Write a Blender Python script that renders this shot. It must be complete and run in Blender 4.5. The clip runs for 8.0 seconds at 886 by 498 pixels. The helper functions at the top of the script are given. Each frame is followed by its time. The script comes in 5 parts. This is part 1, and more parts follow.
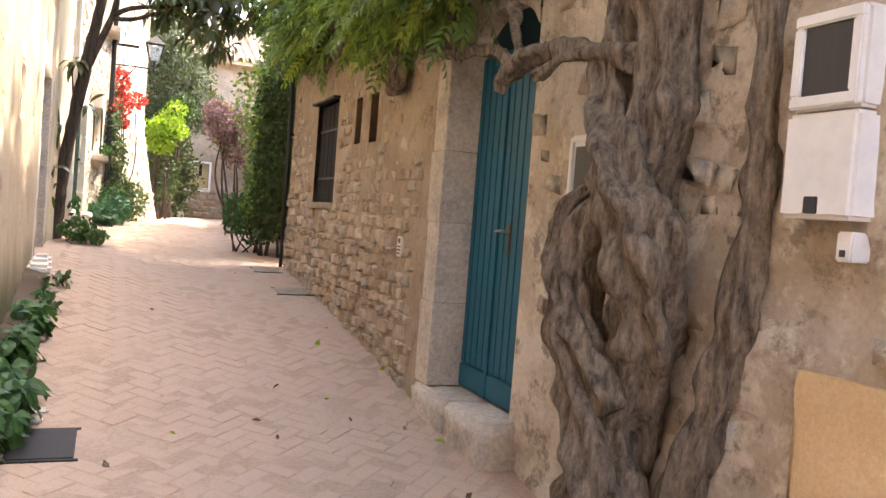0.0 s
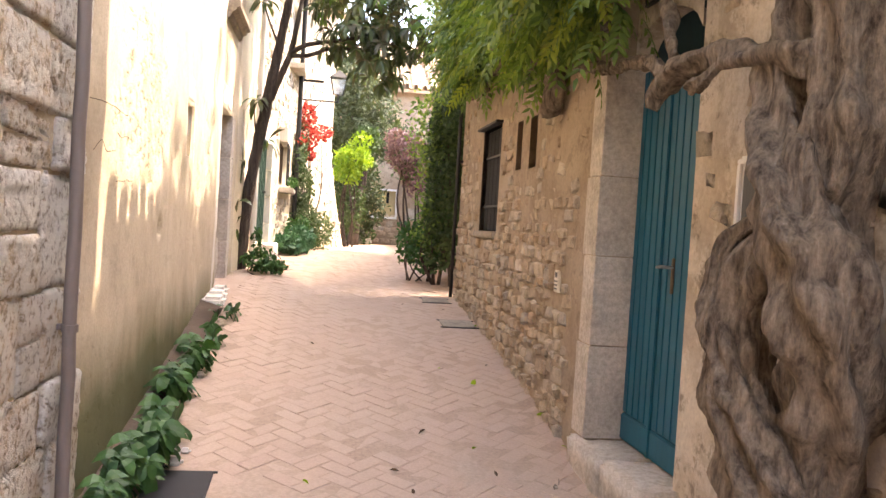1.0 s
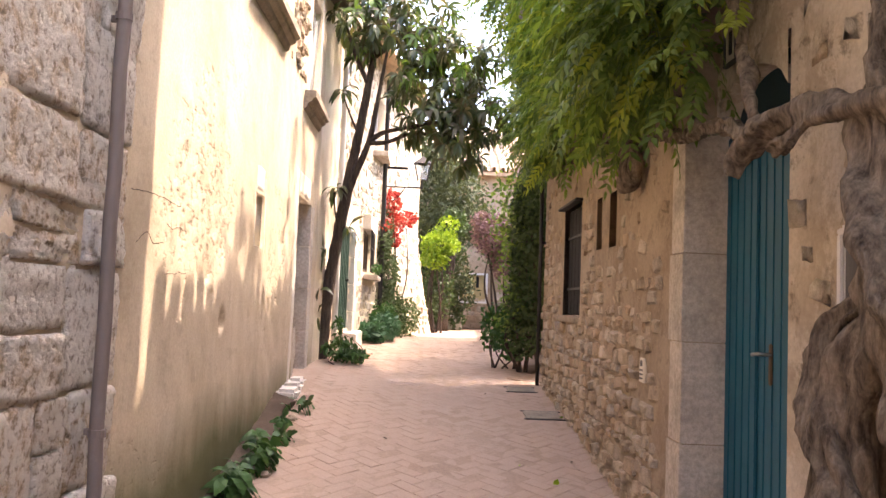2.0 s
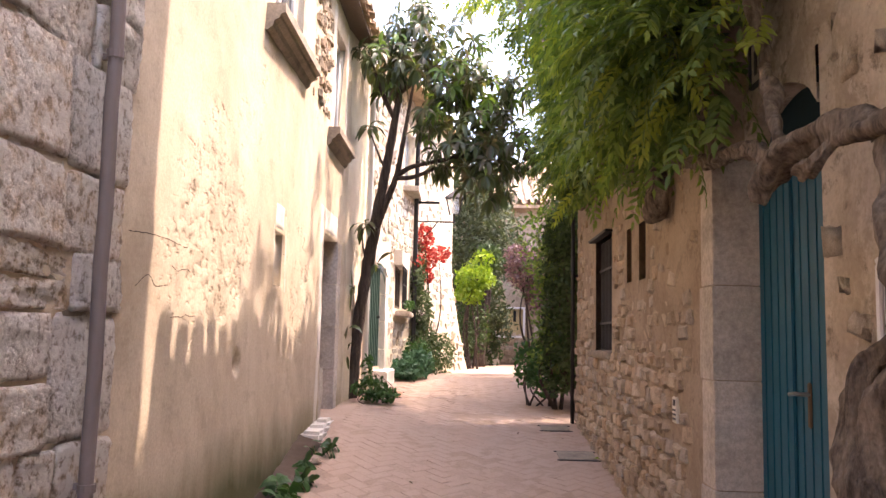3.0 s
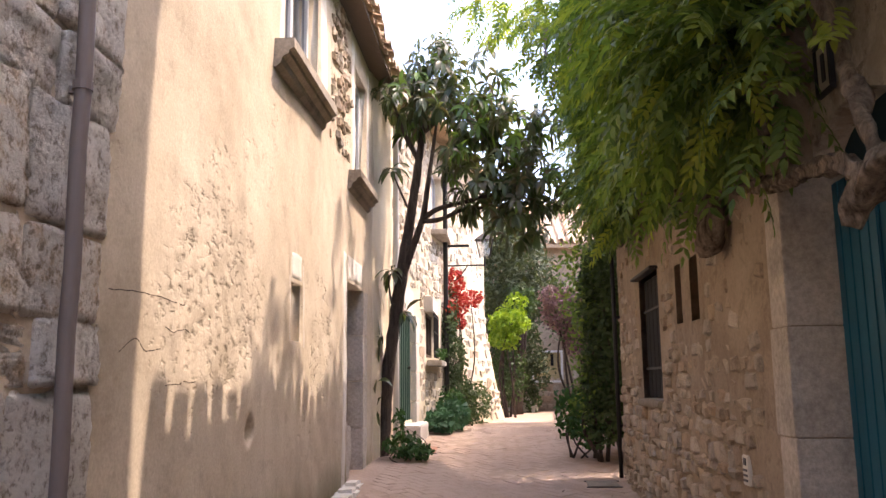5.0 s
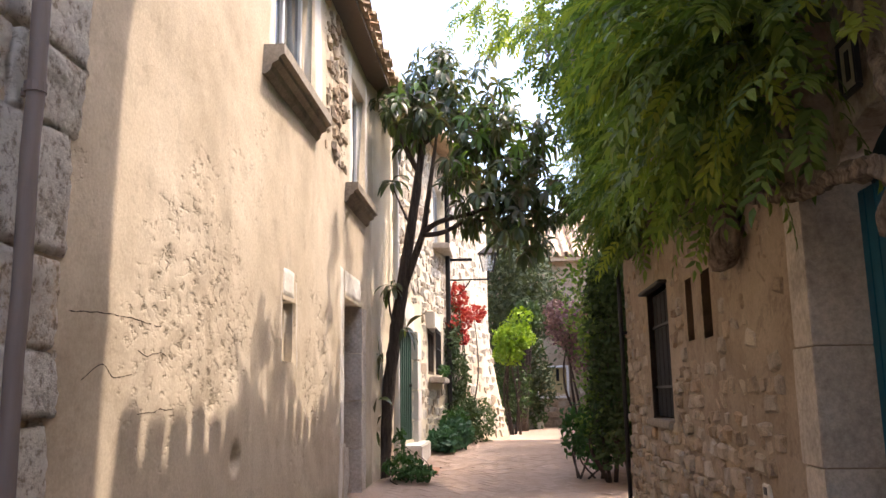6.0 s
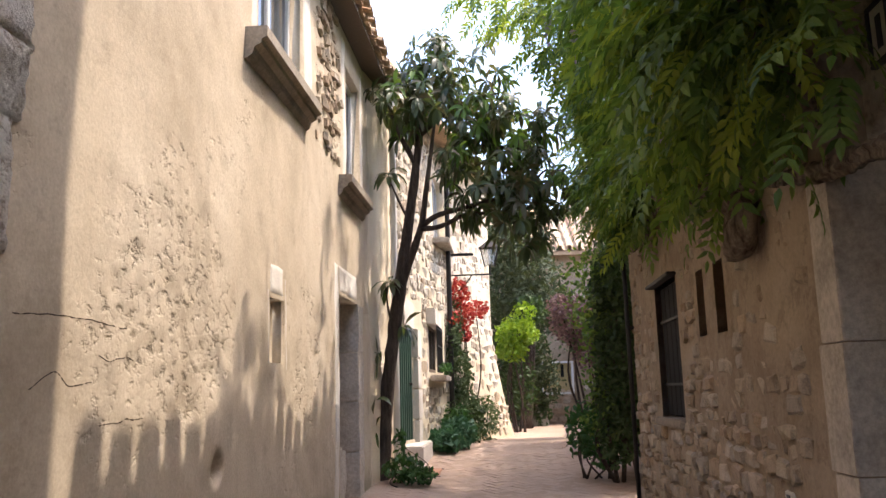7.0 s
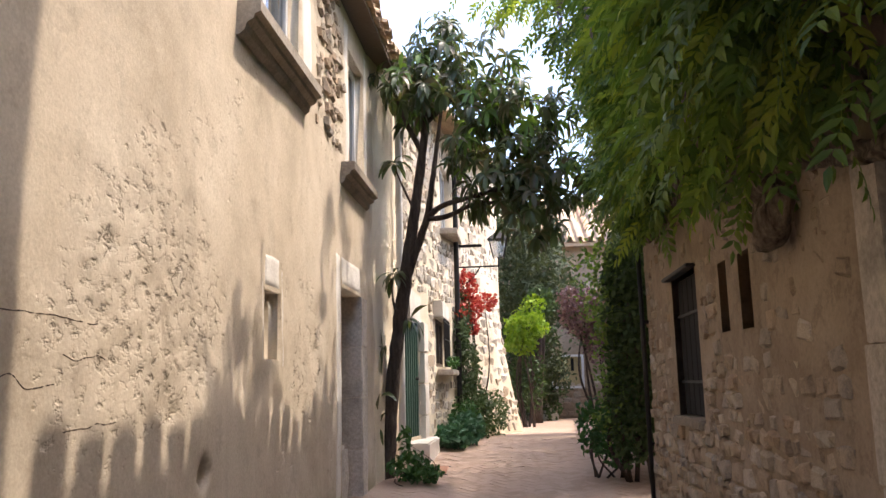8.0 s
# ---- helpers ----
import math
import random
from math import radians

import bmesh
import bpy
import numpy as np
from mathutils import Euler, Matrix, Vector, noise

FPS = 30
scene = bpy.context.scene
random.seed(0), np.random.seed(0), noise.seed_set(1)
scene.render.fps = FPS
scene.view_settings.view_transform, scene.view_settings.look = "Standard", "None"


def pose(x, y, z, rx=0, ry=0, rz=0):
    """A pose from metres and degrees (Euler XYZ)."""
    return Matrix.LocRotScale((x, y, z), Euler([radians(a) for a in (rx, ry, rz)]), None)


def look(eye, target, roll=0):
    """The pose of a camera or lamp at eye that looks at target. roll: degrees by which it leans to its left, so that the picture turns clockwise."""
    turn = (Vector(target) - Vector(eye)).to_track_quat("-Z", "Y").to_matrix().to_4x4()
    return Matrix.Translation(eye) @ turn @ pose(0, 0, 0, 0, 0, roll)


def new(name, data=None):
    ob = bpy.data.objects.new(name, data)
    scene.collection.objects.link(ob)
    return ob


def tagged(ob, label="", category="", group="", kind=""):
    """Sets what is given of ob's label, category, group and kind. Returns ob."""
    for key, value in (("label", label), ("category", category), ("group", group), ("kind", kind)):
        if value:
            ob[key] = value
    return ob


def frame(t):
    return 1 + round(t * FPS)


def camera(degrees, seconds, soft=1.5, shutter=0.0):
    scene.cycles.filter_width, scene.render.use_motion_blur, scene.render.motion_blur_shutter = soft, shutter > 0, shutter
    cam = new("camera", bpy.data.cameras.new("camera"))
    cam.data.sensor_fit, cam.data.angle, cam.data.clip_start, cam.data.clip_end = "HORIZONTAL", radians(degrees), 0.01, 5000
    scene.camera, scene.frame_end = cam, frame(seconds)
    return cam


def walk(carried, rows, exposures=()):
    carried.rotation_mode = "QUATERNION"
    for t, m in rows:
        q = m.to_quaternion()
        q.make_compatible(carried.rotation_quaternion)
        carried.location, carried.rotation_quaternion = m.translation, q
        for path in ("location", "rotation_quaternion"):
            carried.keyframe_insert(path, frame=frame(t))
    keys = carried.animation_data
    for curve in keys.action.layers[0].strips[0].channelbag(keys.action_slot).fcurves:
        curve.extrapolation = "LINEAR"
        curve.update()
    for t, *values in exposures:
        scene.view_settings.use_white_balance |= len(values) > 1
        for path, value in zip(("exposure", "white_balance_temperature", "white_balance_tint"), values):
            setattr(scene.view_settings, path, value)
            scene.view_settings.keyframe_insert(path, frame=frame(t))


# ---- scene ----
cam = camera(57.0, 8.0, soft=1.5)
PATH = [
    (0.0, pose(-0.885, -1.374, 1.169, 87.729, -4.465, -22.170)),
    (0.5, pose(-0.753, -1.191, 1.216, 88.420, -4.074, -16.636)),
    (1.0, pose(-0.485, -1.022, 1.261, 88.272, -3.548, -8.431)),
    (1.5, pose(-0.355, -0.827, 1.276, 91.189, -2.622, -4.003)),
    (3.0, pose(-0.128, -0.518, 1.321, 96.074, -1.318, 1.432)),
    (3.5, pose(-0.105, -0.372, 1.335, 97.126, 0.146, 2.224)),
    (4.0, pose(-0.116, -0.260, 1.347, 97.949, 0.964, 2.621)),
    (4.5, pose(-0.129, -0.143, 1.368, 98.499, 0.968, 3.552)),
    (5.0, pose(-0.126, -0.022, 1.388, 99.155, 0.611, 3.933)),
    (6.5, pose(-0.090, 0.388, 1.458, 100.260, 1.171, 4.607)),
    (7.0, pose(-0.079, 0.545, 1.470, 99.843, 1.563, 4.667)),
    (7.5, pose(-0.068, 0.701, 1.479, 99.150, 1.560, 4.736)),
    (8.0, pose(-0.080, 0.850, 1.508, 99.298, 1.386, 5.291)),
]
walk(cam, PATH, [(0.0, 3.86, 7100, 15), (1.0, 4.02, 7450, 18), (1.5, 3.84, 7450, 21), (3.0, 3.34, 7100, 29), (5.0, 2.86, 6850, 24), (6.5, 2.60, 6600, 17), (8.0, 2.44, 6500, 16)])

# ---- daylight: a high sun over the houses on the east side, sky above ----
SUN = Vector((0.46, 0.10, 0.90)).normalized()
world = bpy.data.worlds.new("sky")
scene.world = world
world.use_nodes = True
wt = world.node_tree
sky = wt.nodes.new("ShaderNodeTexSky")
sky.sky_type = "NISHITA"
sky.sun_disc = False
sky.sun_elevation = math.asin(SUN.z)
sky.sun_rotation = math.atan2(SUN.x, SUN.y)
sky.dust_density = 2.8
bg = wt.nodes["Background"]
bg.inputs["Strength"].default_value = 0.15
wt.links.new(sky.outputs["Color"], bg.inputs["Color"])
sun = new("sun", bpy.data.lights.new("sun", "SUN"))
sun.data.energy = 1.1
sun.data.angle = radians(0.55)
sun.data.color = (1.0, 0.91, 0.78)
sun.matrix_world = look((0, 0, 30), Vector((0, 0, 30)) - SUN)

# ---- materials ----


def start_mat(name, rough=0.8, metal=0.0, spec=0.3):
    m = bpy.data.materials.new(name)
    m.use_nodes = True
    nt = m.node_tree
    p = nt.nodes["Principled BSDF"]
    p.inputs["Roughness"].default_value = rough
    p.inputs["Metallic"].default_value = metal
    p.inputs["Specular IOR Level"].default_value = spec
    return m, nt, p


def where(nt, stretch=(1, 1, 1), kind="Object"):
    t = nt.nodes.new("ShaderNodeTexCoord")
    mp = nt.nodes.new("ShaderNodeMapping")
    mp.inputs["Scale"].default_value = stretch
    nt.links.new(t.outputs[kind], mp.inputs["Vector"])
    return mp.outputs["Vector"]


def fuzz(nt, vec, scale, detail=4.0, rough=0.6):
    n = nt.nodes.new("ShaderNodeTexNoise")
    n.inputs["Scale"].default_value = scale
    n.inputs["Detail"].default_value = detail
    n.inputs["Roughness"].default_value = rough
    nt.links.new(vec, n.inputs["Vector"])
    return n.outputs["Fac"]


def ramp(nt, fac, stops):
    r = nt.nodes.new("ShaderNodeValToRGB")
    e = r.color_ramp.elements
    while len(e) < len(stops):
        e.new(0.5)
    for k, (at, col) in zip(e, stops):
        k.position = at
        k.color = (col, col, col, 1) if isinstance(col, float) else (*col, 1)
    nt.links.new(fac, r.inputs["Fac"])
    return r.outputs["Color"]


def mixed(nt, fac, a, b, how="MIX"):
    x = nt.nodes.new("ShaderNodeMix")
    x.data_type = "RGBA"
    x.blend_type = how
    for k, v in (("Factor", fac), ("A", a), ("B", b)):
        s = [i for i in x.inputs if i.name == k and (i.type == "RGBA" if k != "Factor" else i.type == "VALUE")][0]
        if isinstance(v, (int, float)):
            s.default_value = v
        elif isinstance(v, tuple):
            s.default_value = (*v, 1)
        else:
            nt.links.new(v, s)
    return [o for o in x.outputs if o.type == "RGBA"][0]


def bumped(nt, p, height, strength=0.5, distance=0.01, below=None):
    b = nt.nodes.new("ShaderNodeBump")
    b.inputs["Strength"].default_value = strength
    b.inputs["Distance"].default_value = distance
    nt.links.new(height, b.inputs["Height"])
    if below:
        nt.links.new(below, b.inputs["Normal"])
    nt.links.new(b.outputs["Normal"], p.inputs["Normal"])
    return b.outputs["Normal"]


def plaster_mat(name, lo, mid, hi, stain, grit=60.0, moss=False, wear=False, patchy=0.0):
    m, nt, p = start_mat(name, 0.92, 0, 0.15)
    v = where(nt)
    c = ramp(nt, fuzz(nt, v, 1.1, 6), [(0.3, lo), (0.5, mid), (0.72, hi)])
    streak = ramp(nt, fuzz(nt, where(nt, (3.0, 3.0, 0.35)), 1.6, 5), [(0.5, 0.0), (0.72, 0.4)])
    c = mixed(nt, streak, c, stain)
    if patchy:
        c = mixed(nt, ramp(nt, fuzz(nt, v, 3.4, 7, 0.7), [(0.47, 0.0), (0.56, patchy)]), c, hi)
        c = mixed(nt, ramp(nt, fuzz(nt, v, 5.3, 7, 0.75), [(0.54, 0.0), (0.62, patchy)]), c, tuple(k * 0.55 for k in lo))
    fine = fuzz(nt, v, grit, 5, 0.7)
    c = mixed(nt, 0.35, c, ramp(nt, fine, [(0.3, 0.35), (0.7, 1.0)]), "MULTIPLY")
    if moss:
        sep = nt.nodes.new("ShaderNodeSeparateXYZ")
        nt.links.new(v, sep.inputs[0])
        up = nt.nodes.new("ShaderNodeMath")
        up.operation = "MULTIPLY_ADD"
        up.inputs[1].default_value = 0.55
        nt.links.new(fuzz(nt, where(nt, (1.6, 1.6, 0.5)), 1.3, 4), up.inputs[0])
        nt.links.new(sep.outputs["Z"], up.inputs[2])
        c = mixed(nt, ramp(nt, up.outputs[0], [(0.55, 0.85), (1.0, 0.0)]), c, (0.07, 0.08, 0.022))
    nt.links.new(c, p.inputs["Base Color"])
    n1 = bumped(nt, p, fuzz(nt, v, 6 if wear else 14, 6, 0.65), 0.25 if wear else 0.45, 0.02)
    n2 = bumped(nt, p, fine, 0.25 if wear else 0.4, 0.005, n1)
    if wear:
        at = nt.nodes.new("ShaderNodeAttribute")
        at.attribute_name = "wear"
        pits = ramp(nt, fuzz(nt, where(nt, (1, 1, 1.5)), 15, 5, 0.6), [(0.30, 0.0), (0.40, 0.9), (0.5, 1.0)])
        deep = nt.nodes.new("ShaderNodeMath")
        deep.operation = "MULTIPLY"
        nt.links.new(at.outputs["Fac"], deep.inputs[0])
        inv = nt.nodes.new("ShaderNodeMath")
        inv.operation = "SUBTRACT"
        inv.inputs[0].default_value = 1.0
        nt.links.new(pits, inv.inputs[1])
        nt.links.new(inv.outputs[0], deep.inputs[1])
        neg = nt.nodes.new("ShaderNodeMath")
        neg.operation = "MULTIPLY"
        neg.inputs[1].default_value = -1.0
        nt.links.new(deep.outputs[0], neg.inputs[0])
        bumped(nt, p, neg.outputs[0], 0.9, 0.045, n2)
    return m


def stone_mat(name, cols, by="object", grain=60.0, lichen=0.0, rugged=0.0):
    m, nt, p = start_mat(name, 0.9, 0, 0.2)
    v = nt.nodes.new("ShaderNodeNewGeometry").outputs["Position"]
    if by == "object":
        r = nt.nodes.new("ShaderNodeObjectInfo").outputs["Random"]
    else:
        r = nt.nodes.new("ShaderNodeNewGeometry").outputs["Random Per Island"]
    tint = ramp(nt, r, [(i / (len(cols) - 1), c) for i, c in enumerate(cols)])
    n = fuzz(nt, v, grain * 0.25, 6, 0.65)
    c = mixed(nt, 0.7, tint, ramp(nt, n, [(0.28, 0.35), (0.5, 0.85), (0.7, 1.0)]), "MULTIPLY")
    f = fuzz(nt, v, grain * 2.4, 5, 0.75)
    c = mixed(nt, 0.55, c, ramp(nt, f, [(0.3, 0.3), (0.62, 1.0)]), "MULTIPLY")
    if lichen:
        c = mixed(nt, ramp(nt, fuzz(nt, v, 13.0, 8, 0.75), [(0.40, 0.0), (0.53, lichen)]), c, (0.76, 0.72, 0.63))
        c = mixed(nt, ramp(nt, fuzz(nt, v, 6.0, 7, 0.75), [(0.60, 0.0), (0.72, 0.45)]), c, (0.40, 0.23, 0.08))
    nt.links.new(c, p.inputs["Base Color"])
    # rugged: coarser bump, and a darker colour in its low spots
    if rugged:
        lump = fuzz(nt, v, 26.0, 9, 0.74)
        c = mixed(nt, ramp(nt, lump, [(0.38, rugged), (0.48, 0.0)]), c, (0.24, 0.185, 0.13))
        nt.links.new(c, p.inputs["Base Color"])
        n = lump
    n1 = bumped(nt, p, n, 1.0 if rugged else 0.6, 0.045 if rugged else 0.015)
    bumped(nt, p, f, 0.6, 0.006, n1)
    return m


def leaf_mat(name, cols, gloss=0.45, glow=0.35):
    m, nt, p = start_mat(name, gloss, 0, 0.4)
    r = nt.nodes.new("ShaderNodeNewGeometry").outputs["Random Per Island"]
    c = ramp(nt, r, [(i / (len(cols) - 1), k) for i, k in enumerate(cols)])
    c = mixed(nt, 0.4, c, ramp(nt, fuzz(nt, where(nt), 7, 3), [(0.3, 0.55), (0.7, 1.0)]), "MULTIPLY")
    nt.links.new(c, p.inputs["Base Color"])
    tr = nt.nodes.new("ShaderNodeBsdfTranslucent")
    nt.links.new(mixed(nt, 1.0, c, (1.0, 1.0, 0.45), "MULTIPLY"), tr.inputs["Color"])
    mx = nt.nodes.new("ShaderNodeMixShader")
    mx.inputs[0].default_value = glow
    out = nt.nodes["Material Output"]
    nt.links.new(p.outputs[0], mx.inputs[1])
    nt.links.new(tr.outputs[0], mx.inputs[2])
    nt.links.new(mx.outputs[0], out.inputs["Surface"])
    return m


def bark_mat(name, dark, light, scale=(9, 9, 1.6)):
    m, nt, p = start_mat(name, 0.9, 0, 0.2)
    v = where(nt, scale)
    n = fuzz(nt, v, 2.2, 6, 0.7)
    f = fuzz(nt, where(nt), 55, 4, 0.7)
    c = ramp(nt, n, [(0.32, dark), (0.66, light)])
    c = mixed(nt, 0.5, c, ramp(nt, f, [(0.3, 0.45), (0.65, 1.0)]), "MULTIPLY")
    nt.links.new(c, p.inputs["Base Color"])
    n1 = bumped(nt, p, n, 1.0, 0.05)
    bumped(nt, p, f, 0.6, 0.008, n1)
    return m


def paint_mat(name, col, rough=0.5, worn=None, metal=0.0, grain=(8, 8, 1)):
    m, nt, p = start_mat(name, rough, metal, 0.4)
    n = fuzz(nt, where(nt, grain), 3.0, 6, 0.65)
    c = mixed(nt, 0.45, col, ramp(nt, n, [(0.25, 0.55), (0.7, 1.0)]), "MULTIPLY")
    if worn:
        c = mixed(nt, ramp(nt, fuzz(nt, where(nt), 9, 7, 0.75), [(0.60, 0.0), (0.70, 0.8)]), c, worn)
    nt.links.new(c, p.inputs["Base Color"])
    bumped(nt, p, fuzz(nt, where(nt, grain), 14, 5), 0.2, 0.004)
    return m


PLASTER = plaster_mat("ochre_plaster", (0.43, 0.35, 0.245), (0.555, 0.462, 0.335), (0.645, 0.552, 0.415), (0.40, 0.335, 0.25), moss=True, wear=True, patchy=0.22)
LIME = plaster_mat("lime_render", (0.60, 0.55, 0.47), (0.72, 0.67, 0.58), (0.80, 0.76, 0.68), (0.55, 0.49, 0.40))
YELLOW = plaster_mat("pale_plaster", (0.62, 0.52, 0.37), (0.72, 0.62, 0.45), (0.78, 0.70, 0.55), (0.56, 0.47, 0.34))
MORTAR = plaster_mat("lime_mortar", (0.25, 0.19, 0.13), (0.33, 0.255, 0.18), (0.43, 0.345, 0.25), (0.22, 0.165, 0.115), 45.0, patchy=0.4)
ROUGHCAST = plaster_mat("rough_render", (0.36, 0.295, 0.22), (0.50, 0.42, 0.32), (0.66, 0.585, 0.475), (0.32, 0.25, 0.18), 35.0, patchy=0.75)
PATCH = plaster_mat("orange_render", (0.62, 0.44, 0.24), (0.70, 0.51, 0.29), (0.74, 0.56, 0.34), (0.60, 0.43, 0.25))
RUBBLE = ((0.34, 0.25, 0.17), (0.44, 0.34, 0.235), (0.52, 0.42, 0.30), (0.41, 0.35, 0.28), (0.47, 0.335, 0.215), (0.58, 0.49, 0.38))
STONE = stone_mat("rubble_stone", RUBBLE)
STONE_MANY = stone_mat("rubble_stone_many", RUBBLE, "island")
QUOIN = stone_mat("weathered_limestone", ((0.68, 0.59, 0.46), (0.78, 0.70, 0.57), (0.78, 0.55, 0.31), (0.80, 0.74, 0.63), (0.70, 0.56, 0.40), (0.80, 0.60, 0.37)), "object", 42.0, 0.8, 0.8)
PALE = ((0.45, 0.38, 0.29), (0.62, 0.54, 0.42), (0.70, 0.63, 0.52), (0.55, 0.43, 0.30), (0.74, 0.68, 0.58))
PALE_STONE = stone_mat("pale_rubble", PALE)
PALE_MANY = stone_mat("pale_rubble_many", PALE, "island")
DRESSED = stone_mat("grey_dressed_stone", ((0.56, 0.49, 0.40), (0.64, 0.56, 0.46), (0.59, 0.52, 0.43)), "object", 14.0)
SILL = stone_mat("sandstone_sill", ((0.36, 0.30, 0.23), (0.42, 0.36, 0.28)), "object", 20.0)
BRICKS = ((0.36, 0.20, 0.14), (0.42, 0.25, 0.18), (0.47, 0.30, 0.22), (0.39, 0.235, 0.17), (0.48, 0.33, 0.25))


def paver_mat(name, by):
    m, nt, p = start_mat(name, 0.88, 0, 0.25)
    v = where(nt, kind="Object")
    r = nt.nodes.new("ShaderNodeObjectInfo").outputs["Random"] if by == "object" else nt.nodes.new("ShaderNodeNewGeometry").outputs["Random Per Island"]
    c = ramp(nt, r, [(i / 4, k) for i, k in enumerate(BRICKS)])
    g = nt.nodes.new("ShaderNodeNewGeometry")
    dust = fuzz(nt, g.outputs["Position"], 0.9, 6, 0.6)
    c = mixed(nt, ramp(nt, dust, [(0.28, 0.76), (0.6, 0.96)]), c, (0.455, 0.335, 0.25))
    f = fuzz(nt, g.outputs["Position"], 70, 4, 0.7)
    c = mixed(nt, 0.4, c, ramp(nt, f, [(0.3, 0.5), (0.65, 1.0)]), "MULTIPLY")
    dark = fuzz(nt, g.outputs["Position"], 3.2, 5, 0.7)
    c = mixed(nt, ramp(nt, dark, [(0.60, 0.0), (0.75, 0.5)]), c, (0.20, 0.13, 0.10))
    nt.links.new(c, p.inputs["Base Color"])
    bumped(nt, p, f, 0.5, 0.005)
    return m


PAVER = paver_mat("clay_paver", "object")
PAVER_MANY = paver_mat("clay_paver_many", "island")


def ground_mat():
    m, nt, p = start_mat("dusty_ground", 0.95, 0, 0.15)
    v = where(nt)
    c = ramp(nt, fuzz(nt, v, 0.8, 7, 0.65), [(0.3, (0.35, 0.25, 0.185)), (0.5, (0.42, 0.305, 0.225)), (0.7, (0.48, 0.36, 0.275))])
    f = fuzz(nt, v, 40, 5, 0.7)
    c = mixed(nt, 0.5, c, ramp(nt, f, [(0.3, 0.45), (0.65, 1.0)]), "MULTIPLY")
    nt.links.new(c, p.inputs["Base Color"])
    bumped(nt, p, f, 0.6, 0.01)
    return m


GROUND = ground_mat()
SOIL_AND_CRACK = plaster_mat("dark_soil_and_crack_shade", (0.05, 0.035, 0.025), (0.09, 0.065, 0.045), (0.14, 0.10, 0.07), (0.07, 0.05, 0.035))
TILE = stone_mat("clay_roof_tile", ((0.42, 0.26, 0.16), (0.55, 0.36, 0.22), (0.62, 0.47, 0.31), (0.48, 0.37, 0.26)), "island", 14.0)
TEAL = paint_mat("teal_door_paint", (0.004, 0.10, 0.155), 0.5, (0.012, 0.075, 0.105))
# the door's teal again, darkened for the shade under the arch
TEAL_SHADED = paint_mat("teal_paint_in_shade", (0.004, 0.03, 0.042), 0.7)
GREEN = paint_mat("green_door_paint", (0.030, 0.075, 0.05), 0.6, (0.02, 0.06, 0.04))
DARKWOOD = paint_mat("dark_shutter_paint", (0.006, 0.0055, 0.0055), 0.9, (0.012, 0.010, 0.009))
BROWNWOOD = paint_mat("old_brown_wood", (0.13, 0.085, 0.05), 0.7, (0.22, 0.17, 0.12))
WHITE = paint_mat("white_enamel", (0.74, 0.74, 0.72), 0.4, (0.60, 0.58, 0.54), grain=(3, 3, 3))
WHITEWOOD = paint_mat("white_window_paint", (0.72, 0.72, 0.70), 0.45)
IRON = paint_mat("dark_iron", (0.035, 0.032, 0.03), 0.55, (0.07, 0.045, 0.03), 0.6)
STEEL = paint_mat("worn_steel", (0.35, 0.34, 0.32), 0.35, (0.25, 0.2, 0.16), 0.9)
PIPE = paint_mat("brown_pipe_paint", (0.17, 0.135, 0.115), 0.6, (0.18, 0.145, 0.125))
ZINC = paint_mat("pale_pipe_paint", (0.62, 0.60, 0.56), 0.45)
INK = paint_mat("dark_glaze", (0.03, 0.03, 0.035), 0.4)
CERAMIC = paint_mat("cream_ceramic", (0.66, 0.61, 0.50), 0.3, grain=(3, 3, 3))
# the darkness of a room without light, put into the colour
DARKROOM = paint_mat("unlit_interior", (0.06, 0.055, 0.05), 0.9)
CURTAIN = paint_mat("pale_curtain", (0.50, 0.54, 0.60), 0.9, grain=(14, 14, 0.6))
POSTER = paint_mat("ochre_panel", (0.42, 0.33, 0.16), 0.6, (0.34, 0.28, 0.17), grain=(3, 3, 3))
CLAY = paint_mat("terracotta_pot", (0.42, 0.21, 0.12), 0.8, (0.5, 0.35, 0.25), grain=(3, 3, 3))
GLASS, gnt, gp = start_mat("window_glass", 0.05, 0, 0.5)
gp.inputs["Base Color"].default_value = (0.05, 0.06, 0.07, 1)
LAMPGLASS, lnt, lp = start_mat("lantern_glass", 0.15, 0, 0.5)
lp.inputs["Base Color"].default_value = (0.8, 0.82, 0.82, 1)
lp.inputs["Transmission Weight"].default_value = 0.8

BARK = bark_mat("loquat_bark", (0.035, 0.025, 0.02), (0.12, 0.09, 0.07))
VINEBARK = bark_mat("wisteria_bark", (0.055, 0.04, 0.028), (0.37, 0.295, 0.215), (11, 11, 2.6))
LOQUAT = leaf_mat("loquat_leaf", ((0.05, 0.07, 0.03), (0.075, 0.105, 0.045), (0.10, 0.14, 0.06), (0.11, 0.11, 0.06), (0.15, 0.13, 0.075)), 0.34, 0.4)
LOQUAT_YOUNG = leaf_mat("young_loquat_leaf", ((0.10, 0.19, 0.04), (0.17, 0.28, 0.06), (0.13, 0.22, 0.07)), 0.42, 0.45)
WISTERIA = leaf_mat("wisteria_leaf", ((0.085, 0.155, 0.042), (0.14, 0.235, 0.06), (0.19, 0.29, 0.07), (0.25, 0.34, 0.085)), 0.42, 0.5)
WISTERIA_YOUNG = leaf_mat("young_wisteria_leaf", ((0.26, 0.35, 0.06), (0.37, 0.45, 0.08), (0.32, 0.37, 0.09)), 0.5, 0.52)
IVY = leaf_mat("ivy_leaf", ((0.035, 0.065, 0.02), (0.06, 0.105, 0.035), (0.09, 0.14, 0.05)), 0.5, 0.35)
